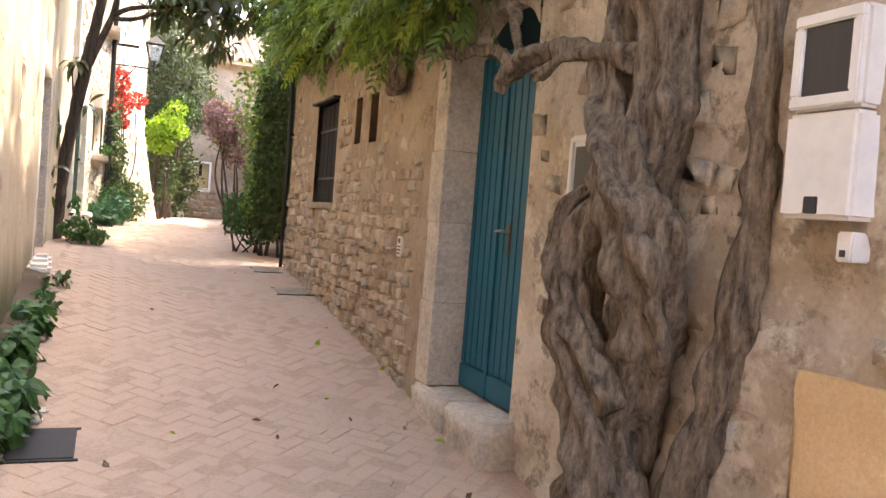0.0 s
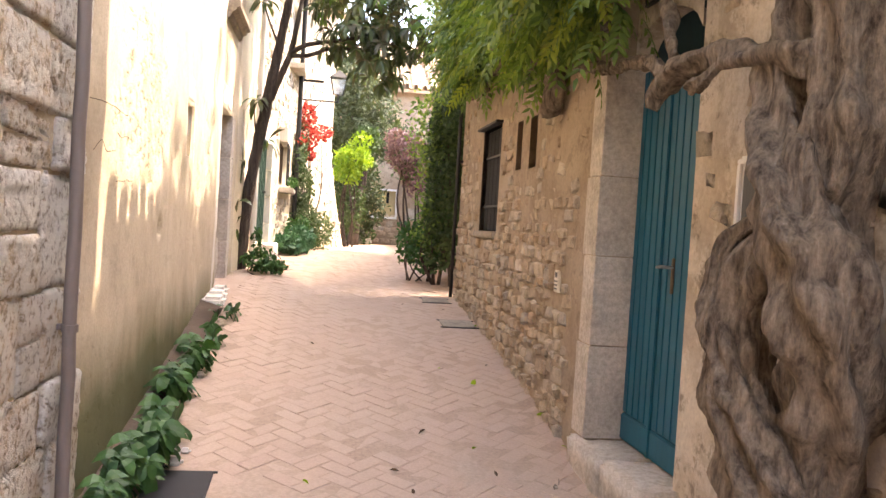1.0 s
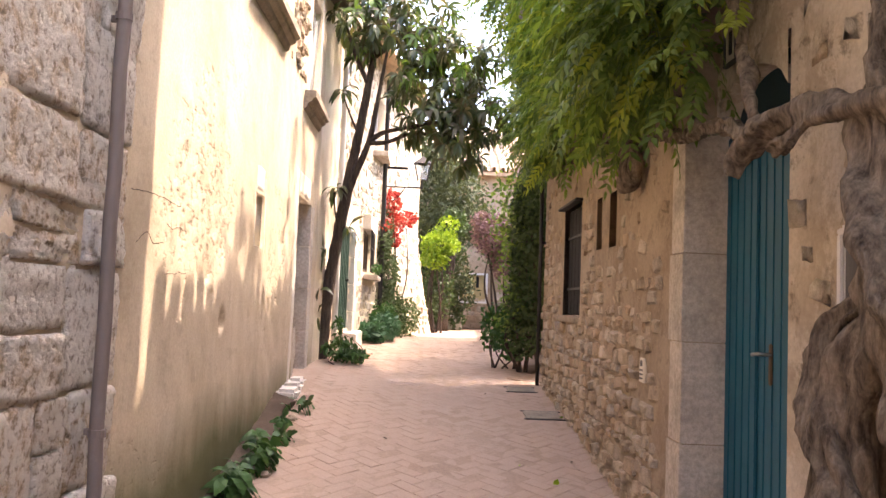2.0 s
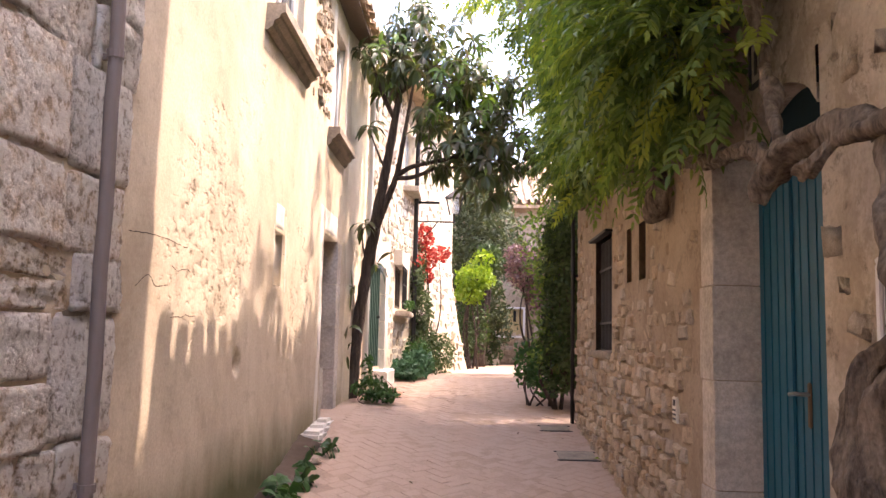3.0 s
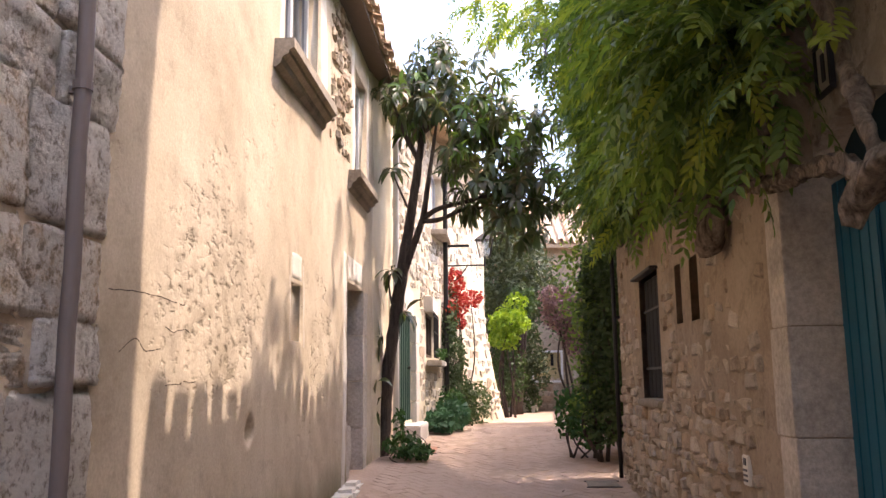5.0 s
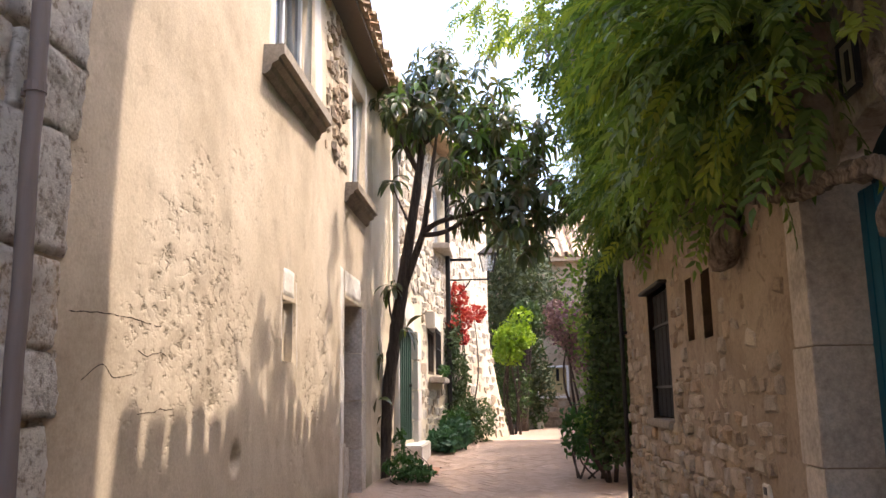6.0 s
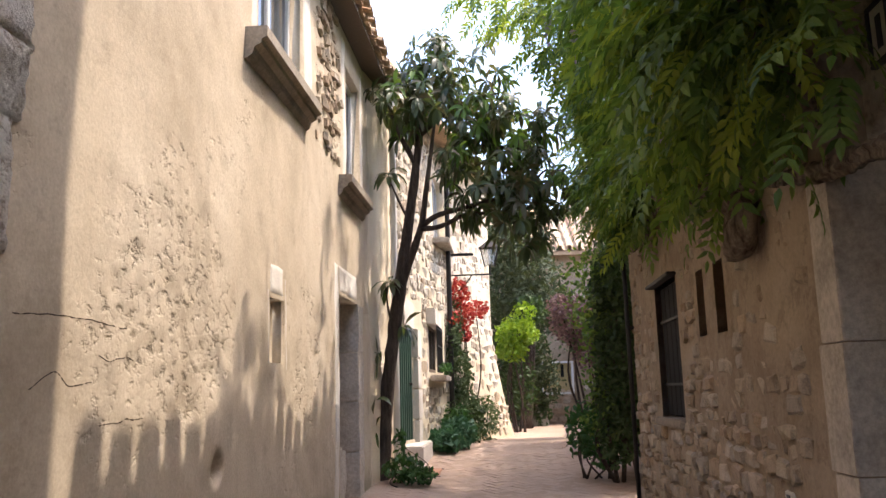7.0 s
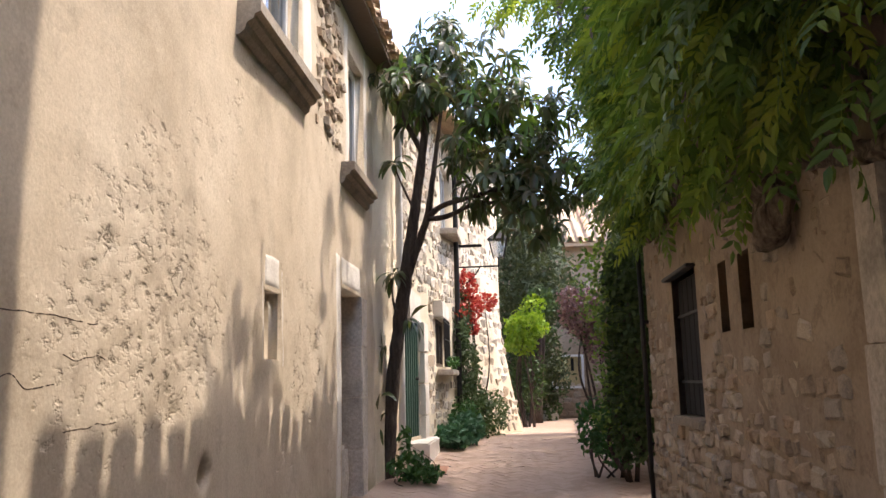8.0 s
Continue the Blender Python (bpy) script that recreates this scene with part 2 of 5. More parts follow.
FARGREEN = leaf_mat("cypress_spray", ((0.04, 0.055, 0.025), (0.06, 0.08, 0.038), (0.085, 0.105, 0.05)), 0.7, 0.3)
YELLOWGREEN = leaf_mat("acid_green_leaf", ((0.16, 0.28, 0.02), (0.26, 0.40, 0.03), (0.33, 0.46, 0.05)), 0.5, 0.5)
GREYGREEN = leaf_mat("grey_green_leaf", ((0.07, 0.11, 0.05), (0.10, 0.15, 0.07), (0.14, 0.18, 0.10)), 0.6, 0.3)
NETTLE = leaf_mat("nettle_leaf", ((0.03, 0.09, 0.02), (0.06, 0.15, 0.035), (0.045, 0.12, 0.05)), 0.5, 0.35)
BLUEGREEN = leaf_mat("blue_green_leaf", ((0.05, 0.13, 0.07), (0.07, 0.18, 0.10)), 0.5, 0.3)
RED = leaf_mat("red_bract", ((0.40, 0.025, 0.03), (0.54, 0.06, 0.055), (0.60, 0.12, 0.09)), 0.6, 0.4)
PURPLE = leaf_mat("mauve_bract", ((0.14, 0.07, 0.10), (0.22, 0.13, 0.16), (0.27, 0.18, 0.20)), 0.6, 0.35)
LILAC = leaf_mat("lilac_petal", ((0.36, 0.28, 0.46), (0.48, 0.40, 0.55)), 0.6, 0.4)

# ---- helpers of this scene ----


def thing(name, at, label, category, group="", kind=""):
    e = new(name)
    e.location = at
    e["base"] = tuple(float(v) for v in at)
    e.empty_display_size = 0.2
    return tagged(e, label, category, group, kind)


def part(name, geo, material, parent=None, label="", smooth=False):
    """Links verts and faces as one mesh object under a thing or a part."""
    verts, faces = geo
    me = bpy.data.meshes.new(name)
    me.from_pydata([tuple(v) for v in verts], [], faces)
    me.materials.append(material)
    if smooth:
        me.polygons.foreach_set("use_smooth", [True] * len(me.polygons))
    me.update()
    ob = new(name, me)
    if parent:
        ob.parent = parent
        if parent.type == "EMPTY":
            ob.matrix_parent_inverse = Matrix.Translation(-Vector(parent["base"]))
    return tagged(ob, label)


def join(*geos):
    V, F = [], []
    for v, f in geos:
        n = len(V)
        V += list(v)
        F += [tuple(i + n for i in q) for q in f]
    return V, F


def box(x0, y0, z0, x1, y1, z1, bevel=0.0):
    """A box with its edges taken off by bevel."""
    bm = bmesh.new()
    bmesh.ops.create_cube(bm, size=1)
    for v in bm.verts:
        v.co = Vector(((x0 + x1) / 2 + v.co.x * (x1 - x0), (y0 + y1) / 2 + v.co.y * (y1 - y0), (z0 + z1) / 2 + v.co.z * (z1 - z0)))
    if bevel:
        bmesh.ops.bevel(bm, geom=bm.edges[:], offset=bevel, segments=2, affect="EDGES")
    bm.verts.index_update()
    out = [v.co.copy() for v in bm.verts], [tuple(v.index for v in f.verts) for f in bm.faces]
    bm.free()
    return out


def moved(geo, m):
    return [m @ Vector(v) for v in geo[0]], geo[1]


def rough(geo, amount, size=8.0, seed=0.0):
    off = Vector((seed, seed * 1.7, -seed))
    return [Vector(v) + noise.noise_vector(Vector(v) * size + off) * amount for v in geo[0]], geo[1]


def fine_box(x0, y0, z0, x1, y1, z1, cell, bevel=0.008, amount=0.006, size=9.0):
    """A dressed block with uneven faces and worn edges."""
    bm = bmesh.new()
    n = [max(1, int(round(abs(b - a) / cell))) for a, b in ((x0, x1), (y0, y1), (z0, z1))]
    bmesh.ops.create_cube(bm, size=1)
    for v in bm.verts:
        v.co = Vector(((x0 + x1) / 2 + v.co.x * (x1 - x0), (y0 + y1) / 2 + v.co.y * (y1 - y0), (z0 + z1) / 2 + v.co.z * (z1 - z0)))
    bmesh.ops.bevel(bm, geom=bm.edges[:], offset=bevel, segments=2, affect="EDGES")
    bmesh.ops.subdivide_edges(bm, edges=[e for e in bm.edges if e.calc_length() > cell * 1.5], cuts=max(1, min(6, max(n) - 1)), use_grid_fill=True)
    bm.verts.index_update()
    out = [v.co + noise.noise_vector(v.co * size) * amount for v in bm.verts], [tuple(v.index for v in f.verts) for f in bm.faces]
    bm.free()
    return out


def tube(points, radii, sides=10, twist=0.0, lump=0.0, lobes=0, seed=0.0, caps=True):
    """A round, lobed or lumpy stem along points."""
    P = [Vector(p) for p in points]
    R = radii if isinstance(radii, (list, tuple)) else [radii] * len(P)
    V, F = [], []
    up = None
    for i, p in enumerate(P):
        d = (P[min(i + 1, len(P) - 1)] - P[max(i - 1, 0)]).normalized()
        if up is None:
            up = d.orthogonal().normalized()
        up = (up - d * up.dot(d)).normalized()
        side = d.cross(up)
        for k in range(sides):
            a = 2 * math.pi * k / sides
            r = R[i]
            if lobes:
                r *= 1 + 0.22 * math.sin(lobes * a + twist * i)
            q = (up * math.cos(a) + side * math.sin(a))
            if lump:
                r *= 1 + lump * noise.noise((p + q * R[i]) * 6 + Vector((seed, 0, 0)))
            V.append(p + q * r)
    for i in range(len(P) - 1):
        for k in range(sides):
            a, b = i * sides + k, i * sides + (k + 1) % sides
            F.append((a, b, b + sides, a + sides))
    if caps:
        F.append(tuple(reversed(range(sides))))
        F.append(tuple(range(len(V) - sides, len(V))))
    return V, F


def curve(points, n=8):
    """A smooth line through points."""
    P = [Vector(p) for p in points]
    P = [2 * P[0] - P[1]] + P + [2 * P[-1] - P[-2]]
    out = []
    for i in range(1, len(P) - 2):
        a, b, c, d = P[i - 1:i + 3]
        for k in range(n):
            t = k / n
            out.append(0.5 * (2 * b + (c - a) * t + (2 * a - 5 * b + 4 * c - d) * t * t + (3 * b - a - 3 * c + d) * t ** 3))
    out.append(P[-2])
    return out


def spread(values, n):
    """n numbers that run evenly through values."""
    return [float(q) for q in np.interp(np.linspace(0, len(values) - 1, n), range(len(values)), values)]


def foliage(rng, blobs, size, wide=0.45, droop=0.2, shell=0.55, fold=0.25, jitter=0.35):
    """Many single leaves, each folded along its rib, filling uneven clumps. blobs: centre, radii, number."""
    C = []
    for c, r, n in blobs:
        q = rng.normal(size=(n, 3))
        q /= np.linalg.norm(q, axis=1)[:, None]
        rad = shell + (1 - shell) * rng.random((n, 1)) ** 0.7
        rad *= 0.75 + 0.35 * rng.random((n, 1))
        C.append(np.array(c) + q * rad * np.array(r))
    C = np.concatenate(C)
    n = len(C)
    d = rng.normal(size=(n, 3))
    d[:, 2] -= droop * 2
    d /= np.linalg.norm(d, axis=1)[:, None]
    u = rng.normal(size=(n, 3)) + np.array([0, 0, 1.0])
    s = np.cross(d, u)
    s /= np.linalg.norm(s, axis=1)[:, None] + 1e-9
    up = np.cross(s, d)
    L = size * (1 - jitter + 2 * jitter * rng.random((n, 1)))
    W = L * wide * 0.5
    a = C - d * L / 2
    e = C + d * L / 2 - up * L * 0.12
    m1 = C - d * L * 0.12 + s * W + up * W * fold
    m2 = C - d * L * 0.12 - s * W + up * W * fold
    k1 = C + d * L * 0.2 + s * W * 0.8 + up * W * fold * 0.6
    k2 = C + d * L * 0.2 - s * W * 0.8 + up * W * fold * 0.6
    mid = C + d * L * 0.04
    V = np.stack([a, m1, k1, e, k2, m2, mid], axis=1).reshape(-1, 3)
    F = []
    for i in range(n):
        j = 7 * i
        F += [(j, j + 1, j + 6), (j + 1, j + 2, j + 6), (j + 2, j + 3, j + 6), (j + 3, j + 4, j + 6), (j + 4, j + 5, j + 6), (j + 5, j, j + 6)]
    return V.tolist(), F


def pinnate(rng, roots, length=0.26, pairs=6, leaflet=0.07):
    """Compound leaves: leaflets in pairs along a drooping rib. roots: place and direction."""
    V, F = [], []
    for c, d in roots:
        d = Vector(d).normalized()
        L = length * (0.7 + 0.6 * rng.random())
        side = d.cross(Vector((rng.normal() * 0.4, rng.normal() * 0.4, 1))).normalized()
        p = Vector(c)
        step = L / pairs
        for k in range(pairs + 1):
            d = (d + Vector((0, 0, -0.13))).normalized()
            up = side.cross(d).normalized()
            p = p + d * step
            for sgn in ((1, -1) if k < pairs else (0,)):
                w = (d * 0.75 + side * sgn * 0.85 - Vector((0, 0, 0.25 * rng.random()))).normalized()
                ll = leaflet * (0.8 + 0.4 * rng.random()) * (1 - 0.35 * abs(k / pairs - 0.5))
                t = w.cross(up).normalized() * ll * (0.15 + 0.05 * rng.random())
                j = len(V)
                V += [p, p + w * ll * 0.28 + t + up * ll * 0.03, p + w * ll * 0.66 + t * 0.72, p + w * ll - up * ll * 0.14, p + w * ll * 0.66 - t * 0.72, p + w * ll * 0.28 - t + up * ll * 0.03, p + w * ll * 0.45]
                F += [(j, j + 1, j + 6), (j + 1, j + 2, j + 6), (j + 2, j + 3, j + 6), (j + 3, j + 4, j + 6), (j + 4, j + 5, j + 6), (j + 5, j, j + 6)]
    return V, F


def rosette(rng, at, way, n, length, wide=0.3):
    """A whorl of long leaves that spread and hang from a shoot's tip."""
    V, F = [], []
    way = Vector(way).normalized()
    e1 = way.orthogonal().normalized()
    e2 = way.cross(e1)
    for k in range(n):
        a = 2.4 * k + rng.random() * 0.5
        out = e1 * math.cos(a) + e2 * math.sin(a)
        lift = 0.85 - 1.1 * k / n + 0.2 * rng.normal()
        d = (out + way * lift).normalized()
        L = length * (0.75 + 0.5 * rng.random())
        s = d.cross(way).normalized()
        p = Vector(at) + way * (0.04 * (n - k) / n)
        j = len(V)
        for i, w in enumerate((0.06, 0.6, 1.0, 0.85, 0.05)):
            q = p + d * (L * i / 4)
            up = s.cross(d)
            V += [q + s * (L * wide * 0.5 * w) + up * (L * 0.035 * w), q, q - s * (L * wide * 0.5 * w) + up * (L * 0.035 * w)]
            d = (d + Vector((0, 0, -0.22))).normalized()
        for i in range(4):
            b = j + 3 * i
            F += [(b, b + 1, b + 4, b + 3), (b + 1, b + 2, b + 5, b + 4)]
    return V, F


def wall_sheet(a, b, z0, z1, holes, thick, cell, relief=None, flip=False):
    """A wall from plan point a to b, seen from its right-hand side (left if flip), with openings right through.
    holes: (u0, u1, z0, z1). relief(u, z, place) gives how far the face stands out."""
    A, B = Vector((*a, 0)), Vector((*b, 0))
    along = (B - A).normalized()
    length = (B - A).length
    out = Vector((along.y, -along.x, 0)) * (-1 if flip else 1)

    def lines(lo, hi, marks, c):
        n = max(1, int((hi - lo) / c))
        g = [lo + (hi - lo) * i / n for i in range(n + 1)]
        keep = [v for v in g if all(abs(v - m) > c * 0.45 for m in marks) or v in (lo, hi)]
        return sorted(set(keep + [m for m in marks if lo < m < hi]))

    def face(c, depth, shape):
        us = lines(0, length, [h[0] for h in holes] + [h[1] for h in holes], c)
        zs = lines(z0, z1, [h[2] for h in holes] + [h[3] for h in holes], c)
        V, F = [], []
        for z in zs:
            for u in us:
                p = A + along * u + Vector((0, 0, z))
                edge = u in (0, length) or z in (z0, z1) or any(h[0] - 1e-6 <= u <= h[1] + 1e-6 and h[2] - 1e-6 <= z <= h[3] + 1e-6 for h in holes)
                w = -depth + (shape(u, z, p) if shape and not edge else 0.0)
                V.append(p + out * w)
        nu = len(us)
        for j in range(len(zs) - 1):
            for i in range(nu - 1):
                um, zm = (us[i] + us[i + 1]) / 2, (zs[j] + zs[j + 1]) / 2
                if any(h[0] < um < h[1] and h[2] < zm < h[3] for h in holes):
                    continue
                k = j * nu + i
                q = (k, k + 1, k + nu + 1, k + nu)
                F.append(q if (depth == 0) != flip else q[::-1])
        return V, F

    parts = [face(cell, 0.0, relief), face(9.0, thick, None)]
    rims = list(holes) + [(0, length, z0, z1)]
    for h in rims:
        c = [A + along * u + Vector((0, 0, z)) for u, z in ((h[0], h[2]), (h[1], h[2]), (h[1], h[3]), (h[0], h[3]))]
        V = c + [p - out * thick for p in c]
        parts.append((V, [(k, (k + 1) % 4, 4 + (k + 1) % 4, 4 + k) for k in range(4)]))
    V, F = join(*parts)
    seen, ids, W = {}, [], []
    for v in V:
        key = (round(v[0], 4), round(v[1], 4), round(v[2], 4))
        if key not in seen:
            seen[key] = len(W)
            W.append(v)
        ids.append(seen[key])
    return W, [tuple(ids[i] for i in q) for q in F]


def lump_mesh(name, rng, material, cuts=1):
    """One rough stone of unit size, cheap enough to be used many times."""
    bm = bmesh.new()
    bmesh.ops.create_cube(bm, size=1)
    bmesh.ops.bevel(bm, geom=bm.edges[:], offset=0.16, segments=cuts, affect="EDGES")
    for v in bm.verts:
        v.co += Vector(rng.normal(size=3)) * 0.055
    me = bpy.data.meshes.new(name)
    bm.to_mesh(me)
    bm.free()
    me.materials.append(material)
    me.polygons.foreach_set("use_smooth", [cuts > 1] * len(me.polygons))
    return me


def stone_rows(rng, u0, u1, z0, z1, lo, hi, long, skip):
    """Uneven courses of stones: centre u, z, length, height."""
    z = z0
    out = []
    while z < z1:
        h = lo + (hi - lo) * rng.random()
        u = u0 - rng.random() * long
        while u < u1:
            w = h * (0.9 + long * rng.random())
            uc, zc = u + w / 2, z + h / 2 + rng.normal() * h * 0.12
            if u0 + w * 0.3 < uc < u1 - w * 0.3 and rng.random() > skip(uc, zc):
                out.append((uc, zc, w * (0.86 + 0.1 * rng.random()), h * (0.82 + 0.14 * rng.random())))
            u += w
        z += h
    return out


def lay_stones(rng, rows, place, single, parent, name, material_many, materials_one, deep=0.10, proud=0.02, reliefs=None):
    """The first of the rows become stones of their own, the rest one joined mesh. place(u, z): pose on the wall, y into it."""
    V, F = [], []
    base = materials_one
    for i, (u, z, w, h) in enumerate(rows):
        k = int(rng.integers(len(base)))
        out = proud * (0.4 + 1.2 * rng.random()) * (reliefs(u, z) if reliefs else 1.0)
        m = place(u, z) @ Matrix.Translation((0, deep / 2 - out, 0)) @ Euler((rng.normal() * 0.06, rng.normal() * 0.09, rng.normal() * 0.07)).to_matrix().to_4x4() @ Matrix.Diagonal((w, deep, h, 1))
        if i < single:
            ob = new(name, base[k])
            ob.parent = parent
            ob.matrix_basis = m
        else:
            n = len(V)
            V += [m @ v.co for v in base[k].vertices]
            F += [tuple(q + n for q in f.vertices) for f in base[k].polygons]
    if V:
        tagged(part(name + "_rest", (V, F), material_many, parent), kind="stuff")

# ---- the lane's ground ----
MID = ((-200, -0.75), (-6, -0.6), (0, -0.37), (2, -0.26), (3.5, -0.14), (5, 0.06), (6, 0.17), (7, 0.27), (8.5, 0.40), (9.5, 0.46), (11, 0.56), (13, 0.64), (16, 0.67), (200, 0.68))
BANK = ((-200, 0), (3.4, 0), (4.6, 0.02), (5.6, 0.06), (6.5, 0.13), (7.5, 0.15), (9, 0.08), (10.5, 0.10), (12, 0.08), (15, 0.02), (200, 0.0))


def ground_z(x, y):
    side = min(1.0, max(0.0, (0.2 - x) / 1.7))
    return float(np.interp(y, *zip(*MID)) + side * side * (3 - 2 * side) * np.interp(y, *zip(*BANK)))


xs = [-220, -60, -20, -8, -4] + [-2.4 + 0.2 * i for i in range(25)] + [4, 8, 20, 60, 220]
ys = [-220, -60, -20, -8] + [-5 + 0.25 * i for i in range(140)] + [34, 45, 80, 220]
V = [(x, y, ground_z(x, y) - 0.0004 - (0.0 if -2 < x < 1.9 else 0.02) + (0.004 * noise.noise(Vector((x * 2, y * 2, 0))) if abs(x) < 4 else 0)) for y in ys for x in xs]
F = [(j * len(xs) + i, j * len(xs) + i + 1, (j + 1) * len(xs) + i + 1, (j + 1) * len(xs) + i) for j in range(len(ys) - 1) for i in range(len(xs) - 1)]
ground = part("ground", (V, F), GROUND, None, "dusty reddish ground under and around the paved lane", True)
tagged(ground, "", "ground", "", "structure")

# ---- west house: ochre plaster over rubble, stone at its near end ----
rng = np.random.default_rng(4)
WX = -1.55
west = thing("plaster_house", (WX - 2, 4, -0.3), "old two-storey house with patchy ochre plaster and stone corner", "house")


def seam(z):
    return 2.80 + 0.10 * noise.noise(Vector((0.3, 5.1, z * 1.5))) + 0.05 * noise.noise(Vector((2.3, 1.1, z * 7))) + 0.05 * max(0, z - 1.6)


def west_lost(y, z):
    """Where the top coat has fallen away and the wall is coarse and pitted."""
    d = ((y - 4.05) / 0.68) ** 2 + ((z - 1.86) / 0.50) ** 2 + 1.3 * noise.noise(Vector((y * 2.2, z * 2.2, 7)))
    d2 = 0.75 + ((y - 4.0) / 0.40) ** 2 + ((z - 2.35) / 0.36) ** 2 + 1.2 * noise.noise(Vector((y * 2.5, z * 2.5, 17)))
    d3 = ((y - 7.2) / 0.5) ** 2 + ((z - 4.3) / 0.9) ** 2 + 0.5 * noise.noise(Vector((y * 3, z * 3, 27)))
    d4 = ((y - 6.5) / 0.4) ** 2 + ((z - 1.75) / 0.5) ** 2 + 0.9 * noise.noise(Vector((y * 2.5, z * 2.5, 37)))
    scatter = 0.12 if noise.noise(Vector((y * 1.3, z * 1.3, 51))) > 0.28 else 0.0
    lost = min(1.0, max(0.0, 0.75 * (1.6 - min(d, d2, d3, d4 + 0.4))))
    return max(scatter, lost * (0.55 + 0.6 * max(0.0, noise.noise(Vector((y * 4.5, z * 4.5, 61))) + 0.35)))


def west_relief(u, z, p):
    y = p.y
    w = 0.02 * noise.noise(Vector((y * 0.9, z * 0.9, 1))) + 0.006 * noise.noise(Vector((y * 5, z * 5, 3)))
    bare = 1.0 - min(1.0, max(0.0, (y - seam(z)) / 0.05))
    lost = west_lost(y, z)
    pit = noise.noise(Vector((y * 9, z * 11, 5))) + 0.5 * noise.noise(Vector((y * 21, z * 21, 9)))
    w += lost * (-0.012 + 0.014 * min(0.3, pit) - 0.02 * max(0, -pit - 0.2))
    if ((y - 4.61) / 0.06) ** 2 + ((z - 1.12) / 0.07) ** 2 < 1:
        w -= 0.04
    return w - 0.002 * bare + 0.012 * bare * noise.noise(Vector((y * 14, z * 14, 2)))


HOLES = [(y0 - 1.5, y1 - 1.5, a, b) for y0, y1, a, b in ((5.5, 5.84, 1.67, 2.08), (5.2, 6.3, 3.63, 4.75), (7.6, 8.48, 0.45, 2.33), (7.95, 8.67, 3.43, 4.6))]
wall_w = part("wall", wall_sheet((WX, 1.5), (WX, 9.3), -0.5, 4.92, HOLES, 0.5, 0.034, west_relief), PLASTER, west, "ochre plaster, worn and streaked", True)
wear = wall_w.data.attributes.new("wear", "FLOAT", "POINT")
wear.data.foreach_set("value", [west_lost(v.co.y, v.co.z) for v in wall_w.data.vertices])
part("rear_wall", join(box(WX - 0.5, -6, -0.8, WX - 0.06, 1.5, 4.92), box(WX - 5, -6, -0.8, WX - 4.6, 9.3, 4.92), box(WX - 4.6, 8.9, -0.5, WX - 0.51, 9.3, 4.92), box(WX - 4.6, -6, -0.8, WX - 0.51, -5.6, 4.92)), MORTAR, west)
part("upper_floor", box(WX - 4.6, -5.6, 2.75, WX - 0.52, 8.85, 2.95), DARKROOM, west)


def window_in(parent, x, y0, y1, z0, z1, sign, frame_mat, bars=0, shutter=None, name="window"):
    """A framed window set back in a wall; sign is the way it faces."""
    w = part(name, join(*[box(x - 0.03, a, b, x + 0.03, c, d, 0.006) for a, b, c, d in ((y0, z0, y0 + 0.06, z1), (y1 - 0.06, z0, y1, z1), (y0 + 0.06, z0, y1 - 0.06, z0 + 0.06), (y0 + 0.06, z1 - 0.06, y1 - 0.06, z1), ((y0 + y1) / 2 - 0.03, z0 + 0.06, (y0 + y1) / 2 + 0.03, z1 - 0.06))]), frame_mat, parent)
    for a, b in ((y0 + 0.06, (y0 + y1) / 2 - 0.03), ((y0 + y1) / 2 + 0.03, y1 - 0.06)):
        part("pane", box(x - 0.006, a, z0 + 0.06, x + 0.006, b, z1 - 0.06), GLASS, w)
    for i in range(bars):
        y = y0 + (y1 - y0) * (i + 0.5) / bars
        part("bar", tube([(x + sign * 0.16, y, z0), (x + sign * 0.16, y, z1)], 0.009, 6), IRON, w, "iron bar")
    return w


win1 = window_in(west, WX - 0.13, 5.2, 6.3, 3.63, 4.75, 1, WHITEWOOD)
part("curtain", box(WX - 0.22, 5.26, 3.69, WX - 0.20, 6.24, 4.7), CURTAIN, win1)
win2 = window_in(west, WX - 0.11, 7.95, 8.67, 3.43, 4.6, 1, WHITEWOOD)


def moulded_sill(parent, x, y0, y1, z, deep, sign):
    """A stone sill with a hollow moulding under its nose."""
    prof = [(-0.1, 0.0), (deep, 0.0), (deep, -0.07), (deep - 0.035, -0.085), (deep - 0.04, -0.11), (deep - 0.08, -0.13), (deep - 0.09, -0.17), (deep - 0.12, -0.195), (-0.1, -0.195)]
    n = len(prof)
    V = [(x + sign * a, y, z + b) for y in (y0, y0 + 0.01, y1 - 0.01, y1) for a, b in prof]
    F = [tuple(range(n))[::-1], tuple(range(3 * n, 4 * n))] + [(j * n + i, j * n + (i + 1) % n, (j + 1) * n + (i + 1) % n, (j + 1) * n + i) for j in range(3) for i in range(n)]
    return part("sill", rough((V, F), 0.004, 7), SILL, parent, "moulded sandstone sill")


moulded_sill(west, WX, 4.97, 6.38, 3.625, 0.13, 1)
moulded_sill(west, WX, 7.62, 8.80, 3.425, 0.12, 1)
